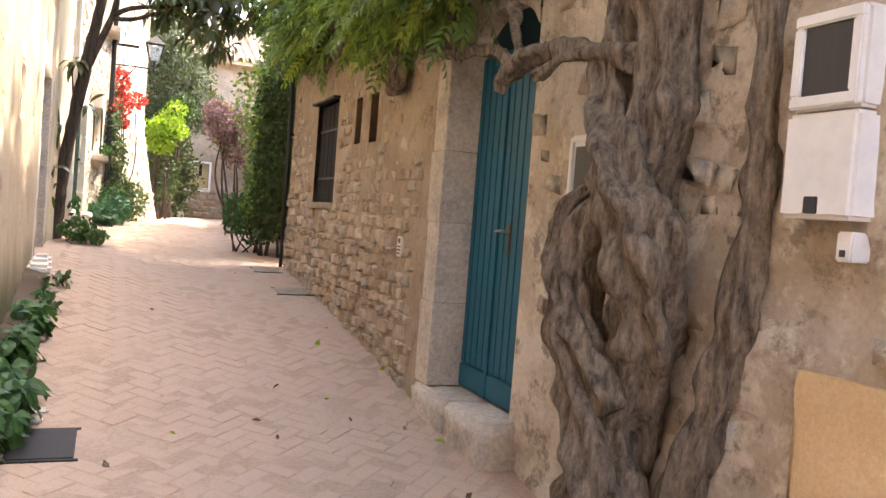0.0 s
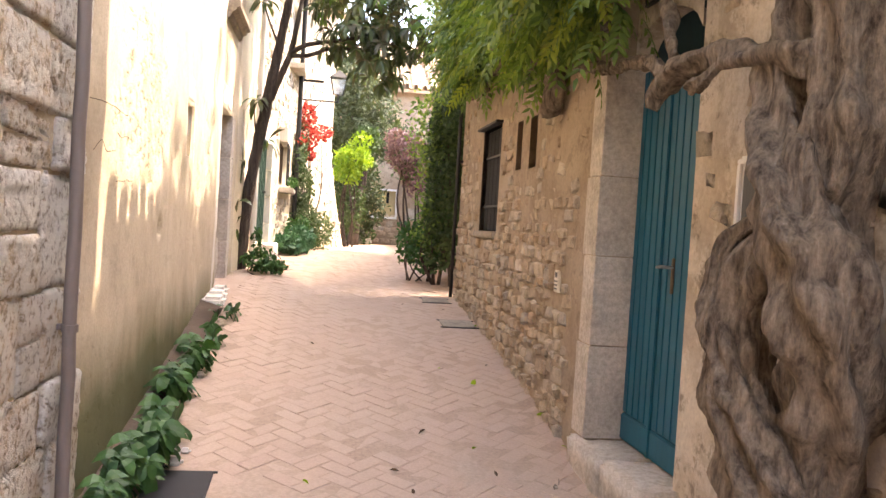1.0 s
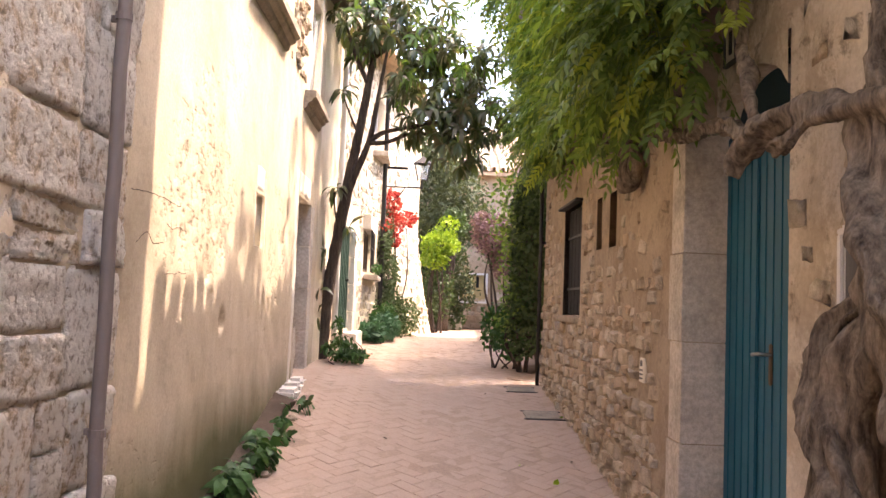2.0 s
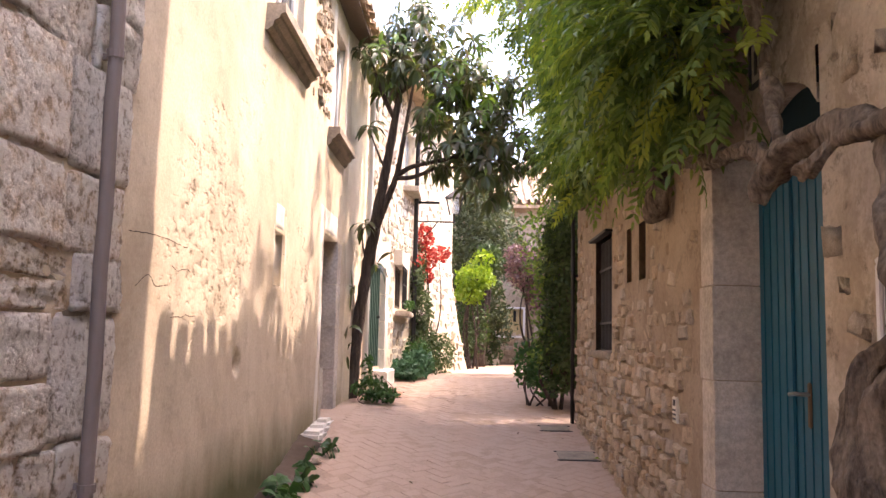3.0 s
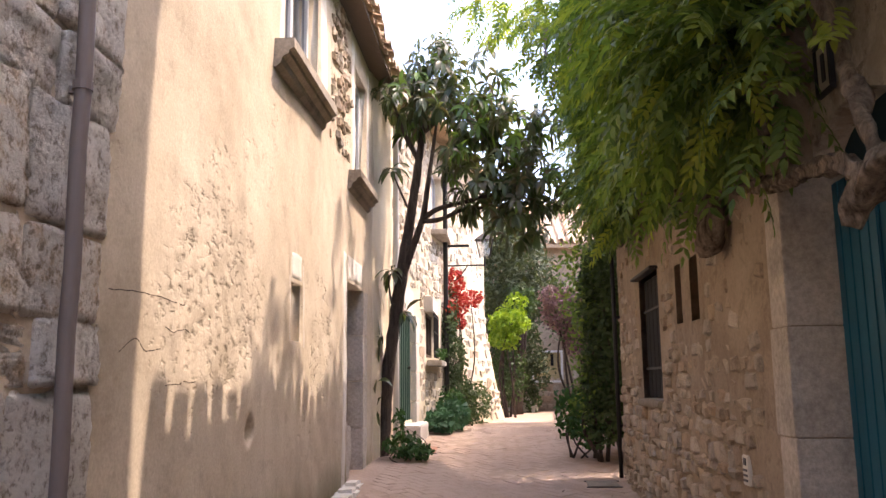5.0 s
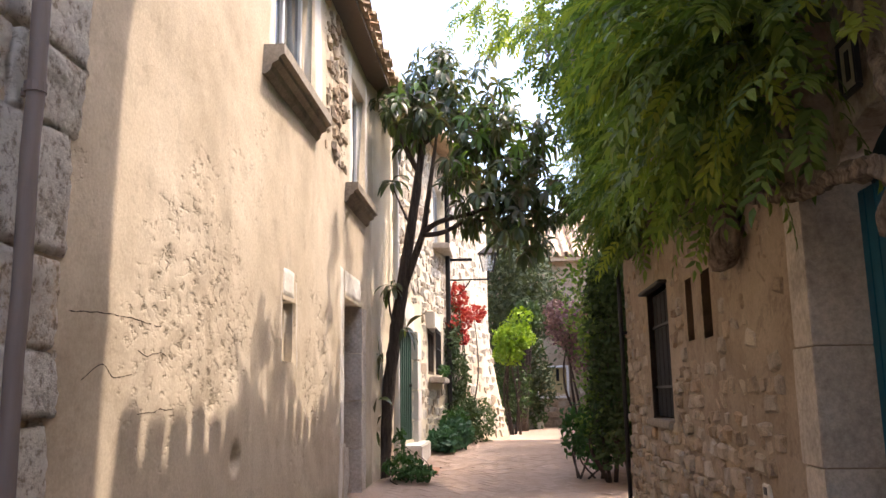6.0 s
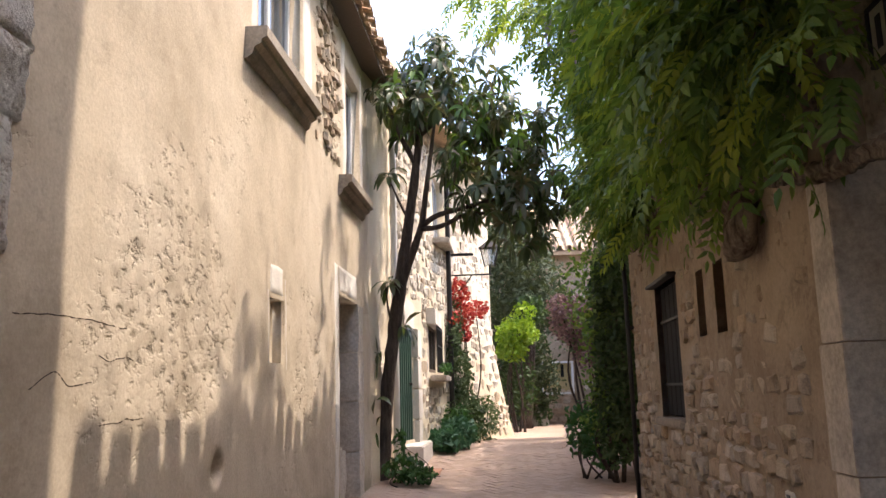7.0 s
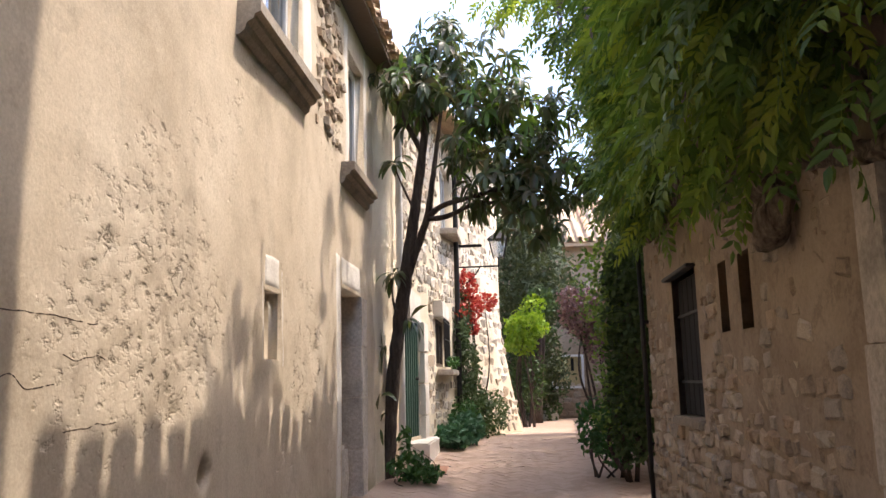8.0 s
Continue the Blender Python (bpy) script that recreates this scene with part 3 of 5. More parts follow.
# lime bands round the openings
for y0, y1, z0, z1 in ((5.84, 5.94, 1.60, 2.26), (5.48, 5.84, 2.08, 2.32), (5.42, 5.5, 1.63, 2.15), (5.04, 5.2, 3.64, 4.88), (6.3, 6.58, 3.64, 4.88), (5.2, 6.3, 4.75, 4.88), (7.38, 7.6, 0.3, 2.62), (7.6, 8.48, 2.33, 2.62), (7.74, 7.95, 3.44, 4.85), (8.67, 8.84, 3.44, 4.85)):
    part("lime_band", rough(wall_sheet((WX - 0.022, y0), (WX - 0.022, y1), z0, z1, [], 0.06, 0.034, lambda u, z, p: 0.025 + west_relief(u, z, p)), 0.004, 9), LIME, west, "whitewashed lime band", True)
# dark sheet stands for the unlit room behind the small opening
part("unlit_room_sheet", box(WX - 0.36, 5.46, 1.62, WX - 0.30, 5.88, 2.12), DARKROOM, west)
part("door", join(*[box(WX - 0.42, 7.6 + 0.11 * i, 0.45, WX - 0.38, 7.706 + 0.11 * i, 2.33, 0.006) for i in range(8)]), BROWNWOOD, west, "weathered plank door set deep in the wall")
for k in range(4):
    part("jamb_stone", fine_box(WX - 0.37, 8.45, 0.45 + 0.47 * k, WX + 0.012, 8.72, 0.915 + 0.47 * k, 0.12), DRESSED, west, "grey dressed jamb stone")
part("seat_stone", rough(fine_box(WX - 0.3, 7.62, 0.42, WX - 0.02, 7.98, 1.0, 0.1, 0.03), 0.02, 5), DRESSED, west, "low stone seat in the doorway")
for i, (y, w) in enumerate(((6.72, 0.30), (7.05, 0.27), (7.35, 0.3))):
    part("step_stone", fine_box(WX + 0.005, y, 0.2, WX + 0.2 - 0.02 * i, y + w, 0.46 + 0.02 * i, 0.1, 0.03, 0.012), LIME, west, "whitewashed kerb stone")

# stones of the bare corner
bigs = []
for k in range(8):
    bm = bmesh.new()
    bmesh.ops.create_cube(bm, size=1)
    bmesh.ops.subdivide_edges(bm, edges=bm.edges[:], cuts=13, use_grid_fill=True)
    off = Vector((k * 9.3, k * 3.1, -k * 5.7))
    for v in bm.verts:
        p = v.co * 2
        p = Vector([math.copysign(abs(c) ** 0.9, c) for c in p]) / max(1e-6, (abs(p.x) ** 18 + abs(p.y) ** 18 + abs(p.z) ** 18) ** (1 / 18))
        d = 0.035 * noise.noise(p * 1.3 + off) + 0.035 * noise.noise(p * 3.1 + off) + 0.04 * noise.noise(p * 6.5 + off) + 0.03 * noise.noise(p * 11 + off)
        d -= 0.06 * max(0.0, noise.noise(p * 4.0 - off) - 0.25)
        v.co = p * 0.5 * (1 + d)
    me = bpy.data.meshes.new("corner_stone")
    bm.to_mesh(me)
    bm.free()
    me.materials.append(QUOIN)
    me.polygons.foreach_set("use_smooth", [True] * len(me.polygons))
    bigs.append(me)
z = -0.45
course = 0
while z < 4.7:
    h = (0.30, 0.42, 0.26, 0.38, 0.46, 0.22)[course % 6]
    y = seam(z + h / 2) - 0.02
    first = True
    while y > 0.9:
        w = (0.36 + 0.16 * rng.random()) if first else 0.22 + 0.5 * rng.random()
        split = (not first) and rng.random() < 0.45
        for a, b in (((0.0, 0.5), (0.5, 1.0)) if split else ((0.0, 1.0),)):
            ob = new("corner_stone", bigs[int(rng.integers(8))])
            ob.parent = wall_w
            zz = z + h * (a + b) / 2
            ob.matrix_basis = Matrix.Translation((WX - 0.120 + 0.007 * rng.normal() + (0.008 if first else 0), y - w / 2, zz)) @ Euler((rng.normal() * 0.035, rng.normal() * 0.03, rng.normal() * 0.03)).to_matrix().to_4x4() @ Matrix.Diagonal((0.27, w * 0.99, h * (b - a) * 0.985, 1))
        y -= w
        first = False
    z += h
    course += 1
# small packing stones wedged in the joints of the corner
wedges = [lump_mesh("packing_stone", rng, QUOIN) for _ in range(4)]
z = -0.45
course = 0
while z < 4.2:
    z += (0.30, 0.42, 0.26, 0.38, 0.46, 0.22)[course % 6]
    course += 1
    y = seam(z) - 0.06 * rng.random()
    while y > 1.6:
        w = 0.04 + 0.09 * rng.random()
        if rng.random() < 0.55:
            ob = new("packing_stone", wedges[int(rng.integers(4))])
            ob.parent = wall_w
            ob.matrix_basis = Matrix.Translation((WX - 0.028, y - w / 2, z + 0.012 * rng.normal())) @ Euler((rng.normal() * 0.2, 0, rng.normal() * 0.1)).to_matrix().to_4x4() @ Matrix.Diagonal((0.07, w, 0.022 + 0.03 * rng.random(), 1))
        y -= w + 0.05 * rng.random()
# cracks in the plaster, the shade in them put into dark tubes
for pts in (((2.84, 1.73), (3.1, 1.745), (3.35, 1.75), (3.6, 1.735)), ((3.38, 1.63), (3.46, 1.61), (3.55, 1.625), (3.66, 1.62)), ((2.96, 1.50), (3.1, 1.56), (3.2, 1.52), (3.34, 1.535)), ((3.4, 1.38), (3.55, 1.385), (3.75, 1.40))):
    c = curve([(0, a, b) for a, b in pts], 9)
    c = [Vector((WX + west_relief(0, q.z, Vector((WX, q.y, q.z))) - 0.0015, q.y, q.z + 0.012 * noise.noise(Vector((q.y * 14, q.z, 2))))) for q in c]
    part("crack", tube(c, [0.0023 * (0.6 + 0.9 * abs(math.sin(i * 1.7))) for i in range(len(c))], 6), SOIL_AND_CRACK, wall_w, "thin crack, its shade put into a dark line")
# rain pipe on the corner
dp = thing("rain_pipe", (WX + 0.07, 2.44, -0.2), "slim brown painted rain pipe fixed to the stone corner", "pipe")
part("pipe", tube([(WX + 0.085 + 0.003 * math.sin(2 * k), 2.44 + 0.003 * math.cos(3 * k), -0.25 + 0.2 * k) for k in range(30)], 0.027, 14), PIPE, dp, "", True)
for zz in (0.75, 2.35, 4.1):
    part("bracket", join(tube([(WX + 0.085, 2.44, zz - 0.015), (WX + 0.085, 2.44, zz + 0.015)], 0.033, 12), box(WX - 0.03, 2.46, zz - 0.012, WX + 0.06, 2.48, zz + 0.012)), PIPE, dp)


def tile_row(parent, name, material, a, b, z, out, back, rise, pitch=0.21, seed=1, single=True):
    """Barrel tiles side by side along an eave, humps over channels. out: way the eave faces."""
    A, B = Vector((*a, z)), Vector((*b, z))
    along = (B - A).normalized()
    o = Vector((*out, 0))
    r = np.random.default_rng(seed)
    n = int((B - A).length / pitch)
    meshes = []
    for up in (1, -1):
        V, F = [], []
        for s, q in ((0.0, 1.0), (1.0, 0.82)):
            for t in (1.0, 0.86):
                for k in range(7):
                    an = math.pi * k / 6
                    V.append(-o * (back * s) + Vector((0, 0, rise * s)) + along * (math.cos(an) * 0.095 * q * t) + Vector((0, 0, up * math.sin(an) * 0.075 * q * t)))
        for k in range(6):
            F += [(k, k + 1, 14 + k + 1, 14 + k), (7 + k, 21 + k, 22 + k, 8 + k), (k, 7 + k, 8 + k, k + 1), (14 + k, 15 + k, 22 + k, 21 + k)]
        F += [(0, 14, 21, 7), (6, 13, 27, 20)]
        me = bpy.data.meshes.new(name)
        me.from_pydata([tuple(v) for v in V], [], F)
        me.materials.append(material)
        meshes.append(me)
    G = [[], []]
    for i in range(n):
        for k, dz in ((0, 0.05), (1, 0.06)):
            p = A + along * (pitch * (i + 0.5 * k)) + o * (0.05 * r.random() - (0.05 if k else 0)) + Vector((0, 0, dz + 0.012 * r.normal()))
            if single:
                ob = new(name, meshes[k])
                ob.parent = parent
                ob.matrix_parent_inverse = Matrix.Translation(-Vector(parent["base"])) if parent.type == "EMPTY" else Matrix()
                ob.matrix_basis = Matrix.Translation(p)
            else:
                m = len(G[0])
                G[0] += [v.co + p for v in meshes[k].vertices]
                G[1] += [tuple(q + m for q in f.vertices) for f in meshes[k].polygons]
    if not single:
        tagged(part(name + "_rest", G, material, parent), kind="stuff")


roof_w = part("roof", ([(-1.34, -6, 4.96), (-1.34, 9.4, 4.96), (-6.6, 9.4, 6.5), (-6.6, -6, 6.5), (-1.34, -6, 4.92), (-1.34, 9.4, 4.92), (-6.6, 9.4, 6.4), (-6.6, -6, 6.4)], [(0, 1, 2, 3), (7, 6, 5, 4), (0, 4, 5, 1), (1, 5, 6, 2), (3, 7, 4, 0), (2, 6, 7, 3)]), BROWNWOOD, west, "dark boarded eave")
tile_row(roof_w, "roof_tile", TILE, (-1.28, 5.0), (-1.28, 9.5), 4.96, (1, 0), 0.5, 0.15, seed=3)

# ---- east house: door side by the camera, tall; garden side lower, under the wisteria ----
EX = 1.29
east = thing("stone_house", (3.2, 0, -0.3), "tall old house of rough stone and crumbling render", "house")


def east_relief(u, z, p):
    w = 0.022 * noise.noise(p * 1.1) + 0.012 * noise.noise(p * 4.5) + 0.008 * noise.noise(p * 11)
    w += 0.05 * max(0.0, 0.35 - z) / 0.6
    c = noise.noise(p * 2.4 + Vector((3, 3, 3)))
    return w - 0.022 * (1 if c > 0.22 else 0)


near_wall = part("wall", wall_sheet((EX, -2.6), (EX, 3.6), -0.6, 4.2, [(5.33, 6.2, 0.03, 2.54)], 0.5, 0.05, east_relief, True), ROUGHCAST, east, "crumbling sandy render over stone", True)
# tall block is unseen; height and end set to shade the west corner
part("upper_wall", join(box(EX, 1.3, 4.2, EX + 0.5, 3.74, 8.6), box(EX, -6.5, -0.8, EX + 0.5, -2.6, 4.2), box(EX + 0.55, 3.3, -0.5, 4.5, 3.73, 8.6), box(EX + 0.5, 1.3, -0.5, 4.5, 1.7, 8.6), box(4.1, 1.7, -0.8, 4.5, 3.3, 8.6), box(5.6, -6.5, -0.8, 6, 1.3, 4.2), box(EX + 0.5, -6.5, -0.8, 5.6, -6.1, 4.2)), ROUGHCAST, east)
part("roof", box(1.05, 1.1, 8.6, 4.8, 3.84, 8.75, 0.02), TILE, east)
part("low_roof", box(1.2, -6.8, 4.2, 6.2, 1.29, 4.32, 0.02), TILE, east)
# segmental arch over the door
n = 14
V, F = [], []
for x in (EX - 0.012, EX + 0.3):
    for i in range(n + 1):
        y = 2.73 + 0.87 * i / n
        a = (y - 3.165) / 0.435
        V += [(x, y, 2.22 + 0.26 * math.sqrt(max(0, 1 - a * a * 0.92))), (x, y, 2.57)]
k = 2 * (n + 1)
for i in range(n):
    j = 2 * i
    F += [(j, j + 1, j + 3, j + 2), (k + j, k + j + 2, k + j + 3, k + j + 1), (j, j + 2, k + j + 2, k + j)]
part("arch", rough((V, F), 0.006, 8), ROUGHCAST, east, "shallow arch over the doorway")
for i, (z0, z1) in enumerate(((0.055, 0.60), (0.605, 1.13), (1.135, 1.60), (1.605, 2.26))):
    part("jamb_stone", fine_box(1.105 + 0.004 * (i % 2), 3.57, z0, 1.55, 3.80 - 0.02 * (i % 2), z1, 0.06, 0.004, 0.0015), DRESSED, east, "grey dressed jamb stone")
for y0, y1 in ((2.6, 3.16), (3.165, 3.74)):
    part("doorstep", fine_box(1.06, y0, -0.4, 1.5, y1, 0.045, 0.1, 0.022, 0.012), DRESSED, east, "worn grey doorstep", True)

tdoor = thing("teal_door", (1.36, 3.16, 0.05), "two-leaved plank door painted deep teal, shut", "door")
leafs = []
for y0 in (2.735, 3.168):
    lf = part("leaf", box(1.362, y0, 0.06, 1.387, y0 + 0.43, 2.22, 0.003), TEAL, tdoor)
    leafs.append(lf)
    for i in range(5):
        part("board", box(1.340, y0 + 0.002 + 0.086 * i, 0.22, 1.364, y0 + 0.082 + 0.086 * i, 2.22, 0.006), TEAL, lf)
    part("bottom_rail", box(1.332, y0 + 0.002, 0.06, 1.364, y0 + 0.428, 0.215, 0.008), TEAL, lf)
part("meeting_strip", box(1.325, 3.148, 0.06, 1.340, 3.186, 2.22, 0.005), TEAL, leafs[0])
part("handle_plate", box(1.328, 2.988, 0.97, 1.341, 3.014, 1.16, 0.005), BROWNWOOD, leafs[0], "worn brown lock plate")
part("lever", tube(curve([(1.333, 3.0, 1.11), (1.29, 3.0, 1.11), (1.28, 3.012, 1.112), (1.278, 3.075, 1.105)], 4), 0.009, 8), STEEL, leafs[0], "pale lever handle", True)
part("transom", box(1.40, 2.73, 2.22, 1.43, 3.6, 2.57, 0.004), TEAL_SHADED, tdoor, "teal transom panel, the arch's shade put into its colour")

tile8 = thing("number_tile", (EX - 0.02, 3.35, 2.56), "framed cream ceramic number tile above the door", "sign")
part("plate", box(EX - 0.03, 3.285, 2.57, EX - 0.012, 3.415, 2.77, 0.004), CERAMIC, tile8)
part("rim", join(*[box(EX - 0.04, a, b, EX - 0.014, c, d, 0.003) for a, b, c, d in ((3.27, 2.555, 3.43, 2.572), (3.27, 2.768, 3.43, 2.785), (3.27, 2.572, 3.285, 2.768), (3.415, 2.572, 3.43, 2.768))]), INK, tile8, "dark frame")
part("figure_bar", box(EX - 0.034, 3.332, 2.61, EX - 0.028, 3.368, 2.73), INK, tile8)

# ---- the garden wall side of the east house ----
def rubble_relief(u, z, p):
    return 0.02 * noise.noise(p * 1.3) + 0.012 * noise.noise(p * 6)


GA, GB = (1.125, 3.58), (1.13, 8.6)
glen = math.dist(GA, GB)


def garden_relief(u, z, p):
    w = 0.025 * noise.noise(p * 1.0) + 0.014 * noise.noise(p * 5) + 0.008 * noise.noise(p * 12)
    return w + 0.03 * max(0, 0.5 - z)


garden = part("garden_wall", wall_sheet(GA, GB, -0.5, 5.85, [(2.88, 3.74, 1.22, 2.24), (2.06, 2.25, 1.76, 2.17), (1.58, 1.80, 1.75, 2.16)], 0.5, 0.055, garden_relief, True), MORTAR, east, "rubble wall in lime mortar", True)
part("garden_rear", join(box(1.65, 8.15, -0.3, 6, 8.6, 5.85), box(5.6, 3.86, -0.3, 6, 8.15, 5.85)), MORTAR, east)
for y0, y1 in ((5.6, 5.88), (5.12, 5.43)):
    part("blind_panel", wall_sheet((1.20, y0), (1.20, y1), 1.7, 2.25, [], 0.1, 0.06, rubble_relief, True), MORTAR, east, "walled-up slit")
gw = part("shutter", box(1.20, 6.46, 1.225, 1.225, 7.32, 2.235, 0.004), DARKWOOD, east, "dark closed board shutter in the window")
for i in range(5):
    part("board", box(1.175, 6.465 + 0.171 * i, 1.23, 1.201, 6.630 + 0.171 * i, 2.23, 0.006), DARKWOOD, gw)
for zz in (1.46, 1.95):
    part("strap", box(1.158, 6.465, zz, 1.176, 7.315, zz + 0.02, 0.003), IRON, gw)
part("hood", box(1.06, 6.43, 2.24, 1.22, 7.36, 2.265, 0.006), IRON, gw)
part("window_sill", fine_box(1.08, 6.42, 1.155, 1.4, 7.37, 1.22, 0.15, 0.012), SILL, east)
roof_e = part("garden_roof", ([(0.86, 3.86, 5.87), (0.88, 8.8, 5.87), (6.3, 8.8, 7.4), (6.3, 3.86, 7.4), (0.86, 3.86, 5.82), (0.88, 8.8, 5.82), (6.3, 8.8, 7.3), (6.3, 3.86, 7.3)], [(0, 1, 2, 3), (7, 6, 5, 4), (0, 4, 5, 1), (1, 5, 6, 2), (3, 7, 4, 0), (2, 6, 7, 3)]), BROWNWOOD, east)
tile_row(roof_e, "roof_tile", TILE, (0.82, 3.86), (0.84, 8.8), 5.87, (-1, 0), 0.6, 0.18, pitch=0.24, seed=5)
rp = thing("wall_drain_pipe", (1.08, 8.56, 0.4), "thin dark drain pipe at the end of the rubble wall", "pipe")
part("pipe", tube([(1.075, 8.55, 0.36), (1.07, 8.55, 2.95)], 0.022, 10), IRON, rp, "", True)
for zz in (0.9, 2.0):
    part("bracket", box(1.08, 8.53, zz, 1.15, 8.57, zz + 0.03), IRON, rp)
tl = thing("wall_tile", (1.12, 4.32, 0.85), "small cream tile plaque set in the rubble wall", "sign")
part("plate", box(1.10, 4.26, 0.85, 1.14, 4.36, 1.0, 0.005), CERAMIC, tl)
for zz in (0.87, 0.895, 0.92):
    part("writing_bar", box(1.096, 4.28, zz, 1.102, 4.34, zz + 0.011), INK, tl)
part("motif_bar", box(1.096, 4.29, 0.95, 1.102, 4.33, 0.985), INK, tl)

# meter boxes on the door side
m1 = thing("meter_box", (1.24, 2.03, 1.05), "white enamelled meter box with a small dark pane", "meter box", "meter boxes")
part("case", box(1.215, 1.86, 1.05, 1.36, 2.18, 1.62, 0.012), WHITE, m1)
part("cover_rim", join(*[box(1.202, a, b, 1.217, c, d, 0.004) for a, b, c, d in ((1.88, 1.30, 2.16, 1.32), (1.88, 1.585, 2.16, 1.605), (1.88, 1.32, 1.91, 1.585), (2.13, 1.32, 2.16, 1.585))]), WHITE, m1)
part("pane", box(1.208, 1.95, 1.345, 1.216, 2.11, 1.56, 0.002), INK, m1, "dark pane")
part("hinge", box(1.205, 2.175, 1.25, 1.24, 2.20, 1.31, 0.004), IRON, m1)
m2 = thing("meter_box", (1.24, 0.60, 1.255), "tall white meter box with framed upper pane", "meter box", "meter boxes")
part("lower_case", box(1.185, 0.455, 1.255, 1.36, 0.745, 1.595, 0.014), WHITE, m2)
part("upper_case", box(1.198, 0.46, 1.603, 1.36, 0.74, 1.92, 0.012), WHITE, m2)
part("frame_rim", join(*[box(1.178, a, b, 1.202, c, d, 0.006) for a, b, c, d in ((0.465, 1.61, 0.735, 1.65), (0.465, 1.875, 0.735, 1.915), (0.465, 1.65, 0.505, 1.875), (0.695, 1.65, 0.735, 1.875))]), WHITE, m2)
part("pane", box(1.192, 0.505, 1.65, 1.20, 0.695, 1.875), INK, m2, "dark pane")
part("dial_window", box(1.179, 0.58, 1.27, 1.188, 0.635, 1.325, 0.003), INK, m2)
m3 = thing("switch_plate", (1.26, 0.51, 1.12), "small white plate under the meter box", "switch")
part("plate", box(1.235, 0.48, 1.125, 1.34, 0.54, 1.22, 0.006), WHITE, m3)
part("mark_bar", box(1.231, 0.50, 1.14, 1.237, 0.52, 1.162), INK, m3)
part("render_patch", rough(wall_sheet((EX - 0.03, -0.6), (EX - 0.03, 0.66), -0.4, 0.75, [], 0.06, 0.07, None, True), 0.02, 5), PATCH, east, "smooth orange render patch", True)

# the upper lane is laid out on its own plan and set into place here
UPPER = Matrix(((0.86, 0, 0, -0.021), (0, 0.63, 0, 2.28), (0, 0, 0.80, 0.242), (0, 0, 0, 1)))


def settle(t, m=UPPER):
    t.matrix_basis = m @ Matrix.Translation(t.location)
    return t


# ---- second house up the lane: pale rubble, green door, sunlit ----
north = settle(thing("rubble_house", (-3.2, 15, 0.4), "sunlit pale rubble house with a green door", "house"))
HA, HB, HC = (-1.72, 11.3), (-1.14, 17.5), (-0.42, 20.4)
hl = math.dist(HA, HB)
hk = hl / (17.5 - 11.3)


def hy(y):
    return (y - 11.3) * hk


def hx(y):
    return float(np.interp(y, [11.3, 17.5, 20.4], [-1.72, -1.14, -0.42]))


def batter(u, z, p):
    return 0.02 * noise.noise(p * 1.5) + 0.012 * noise.noise(p * 6) + (u / 3.0) * (0.42 * max(0.0, (3.2 - z) / 2.6) ** 1.4)


part("strip_wall", wall_sheet((-1.80, 10.72), HA, -0.3, 6.2, [], 0.4, 0.12, rubble_relief), YELLOW, north, "pale yellow plaster strip", True)
nwall = part("wall", wall_sheet(HA, HB, -0.2, 6.2, [(hy(12.55), hy(13.8), 0.8, 2.5), (hy(15.2), hy(16.7), 1.85, 2.66), (hy(15.95), hy(17.3), 4.3, 5.5)], 0.45, 0.1, rubble_relief), YELLOW, north, "pale rubble in lime mortar", True)
nbut = part("buttress_wall", wall_sheet(HB, HC, -0.2, 6.2, [], 0.45, 0.1, batter), YELLOW, north, "battered corner of pale rubble", True)
part("rear_wall", join(box(-6, 20.0, -0.2, -0.9, 20.4, 6.2), box(-6, 11.2, -0.2, -5.6, 20, 6.2), box(-5.6, 11.2, -0.2, -2.2, 11.6, 6.2)), YELLOW, north)
part("roof", ([(-1.5, 11, 6.2), (-0.2, 20.7, 6.2), (-6.4, 20.7, 7.6), (-6.4, 11, 7.6), (-1.5, 11, 6.12), (-0.2, 20.7, 6.12), (-6.4, 20.7, 7.5), (-6.4, 11, 7.5)], [(0, 1, 2, 3), (7, 6, 5, 4), (0, 4, 5, 1), (1, 5, 6, 2), (3, 7, 4, 0), (2, 6, 7, 3)]), TILE, north)
gd = part("green_door", box(hx(13.2) - 0.10, 12.55, 0.76, hx(13.2) - 0.06, 13.8, 2.5, 0.004), GREEN, north, "green plank door in a stone frame")
for i in range(8):
    part("board", box(hx(12.7 + 0.156 * i) - 0.062, 12.553 + 0.156 * i, 0.76, hx(12.7 + 0.156 * i) - 0.025, 12.70 + 0.156 * i, 2.5, 0.008), GREEN, gd)
part("door_knob", tube([(hx(13.5) - 0.03, 13.55, 1.65), (hx(13.5) + 0.03, 13.55, 1.65)], [0.03, 0.02], 8), IRON, gd)
for k in range(4):
    part("jamb_stone", fine_box(hx(14.2) - 0.42, 13.8, 0.62 + 0.48 * k, hx(14.2) + 0.035, 14.4 + 0.12 * (k % 2), 1.085 + 0.48 * k, 0.2, 0.012), LIME, north, "pale dressed jamb stone")
part("lintel_stone", fine_box(hx(13.4) - 0.42, 12.3, 2.5, hx(13.4) + 0.05, 14.3, 2.95, 0.25, 0.02), LIME, north, "pale stone lintel")
part("door_step", fine_box(hx(13) - 0.1, 12.45, 0.4, hx(13) + 0.3, 14.3, 0.75, 0.2, 0.02), LIME, north, "broad pale doorstep")
gwin = window_in(north, hx(16) - 0.10, 15.2, 16.7, 1.85, 2.66, 1, BROWNWOOD, bars=9)
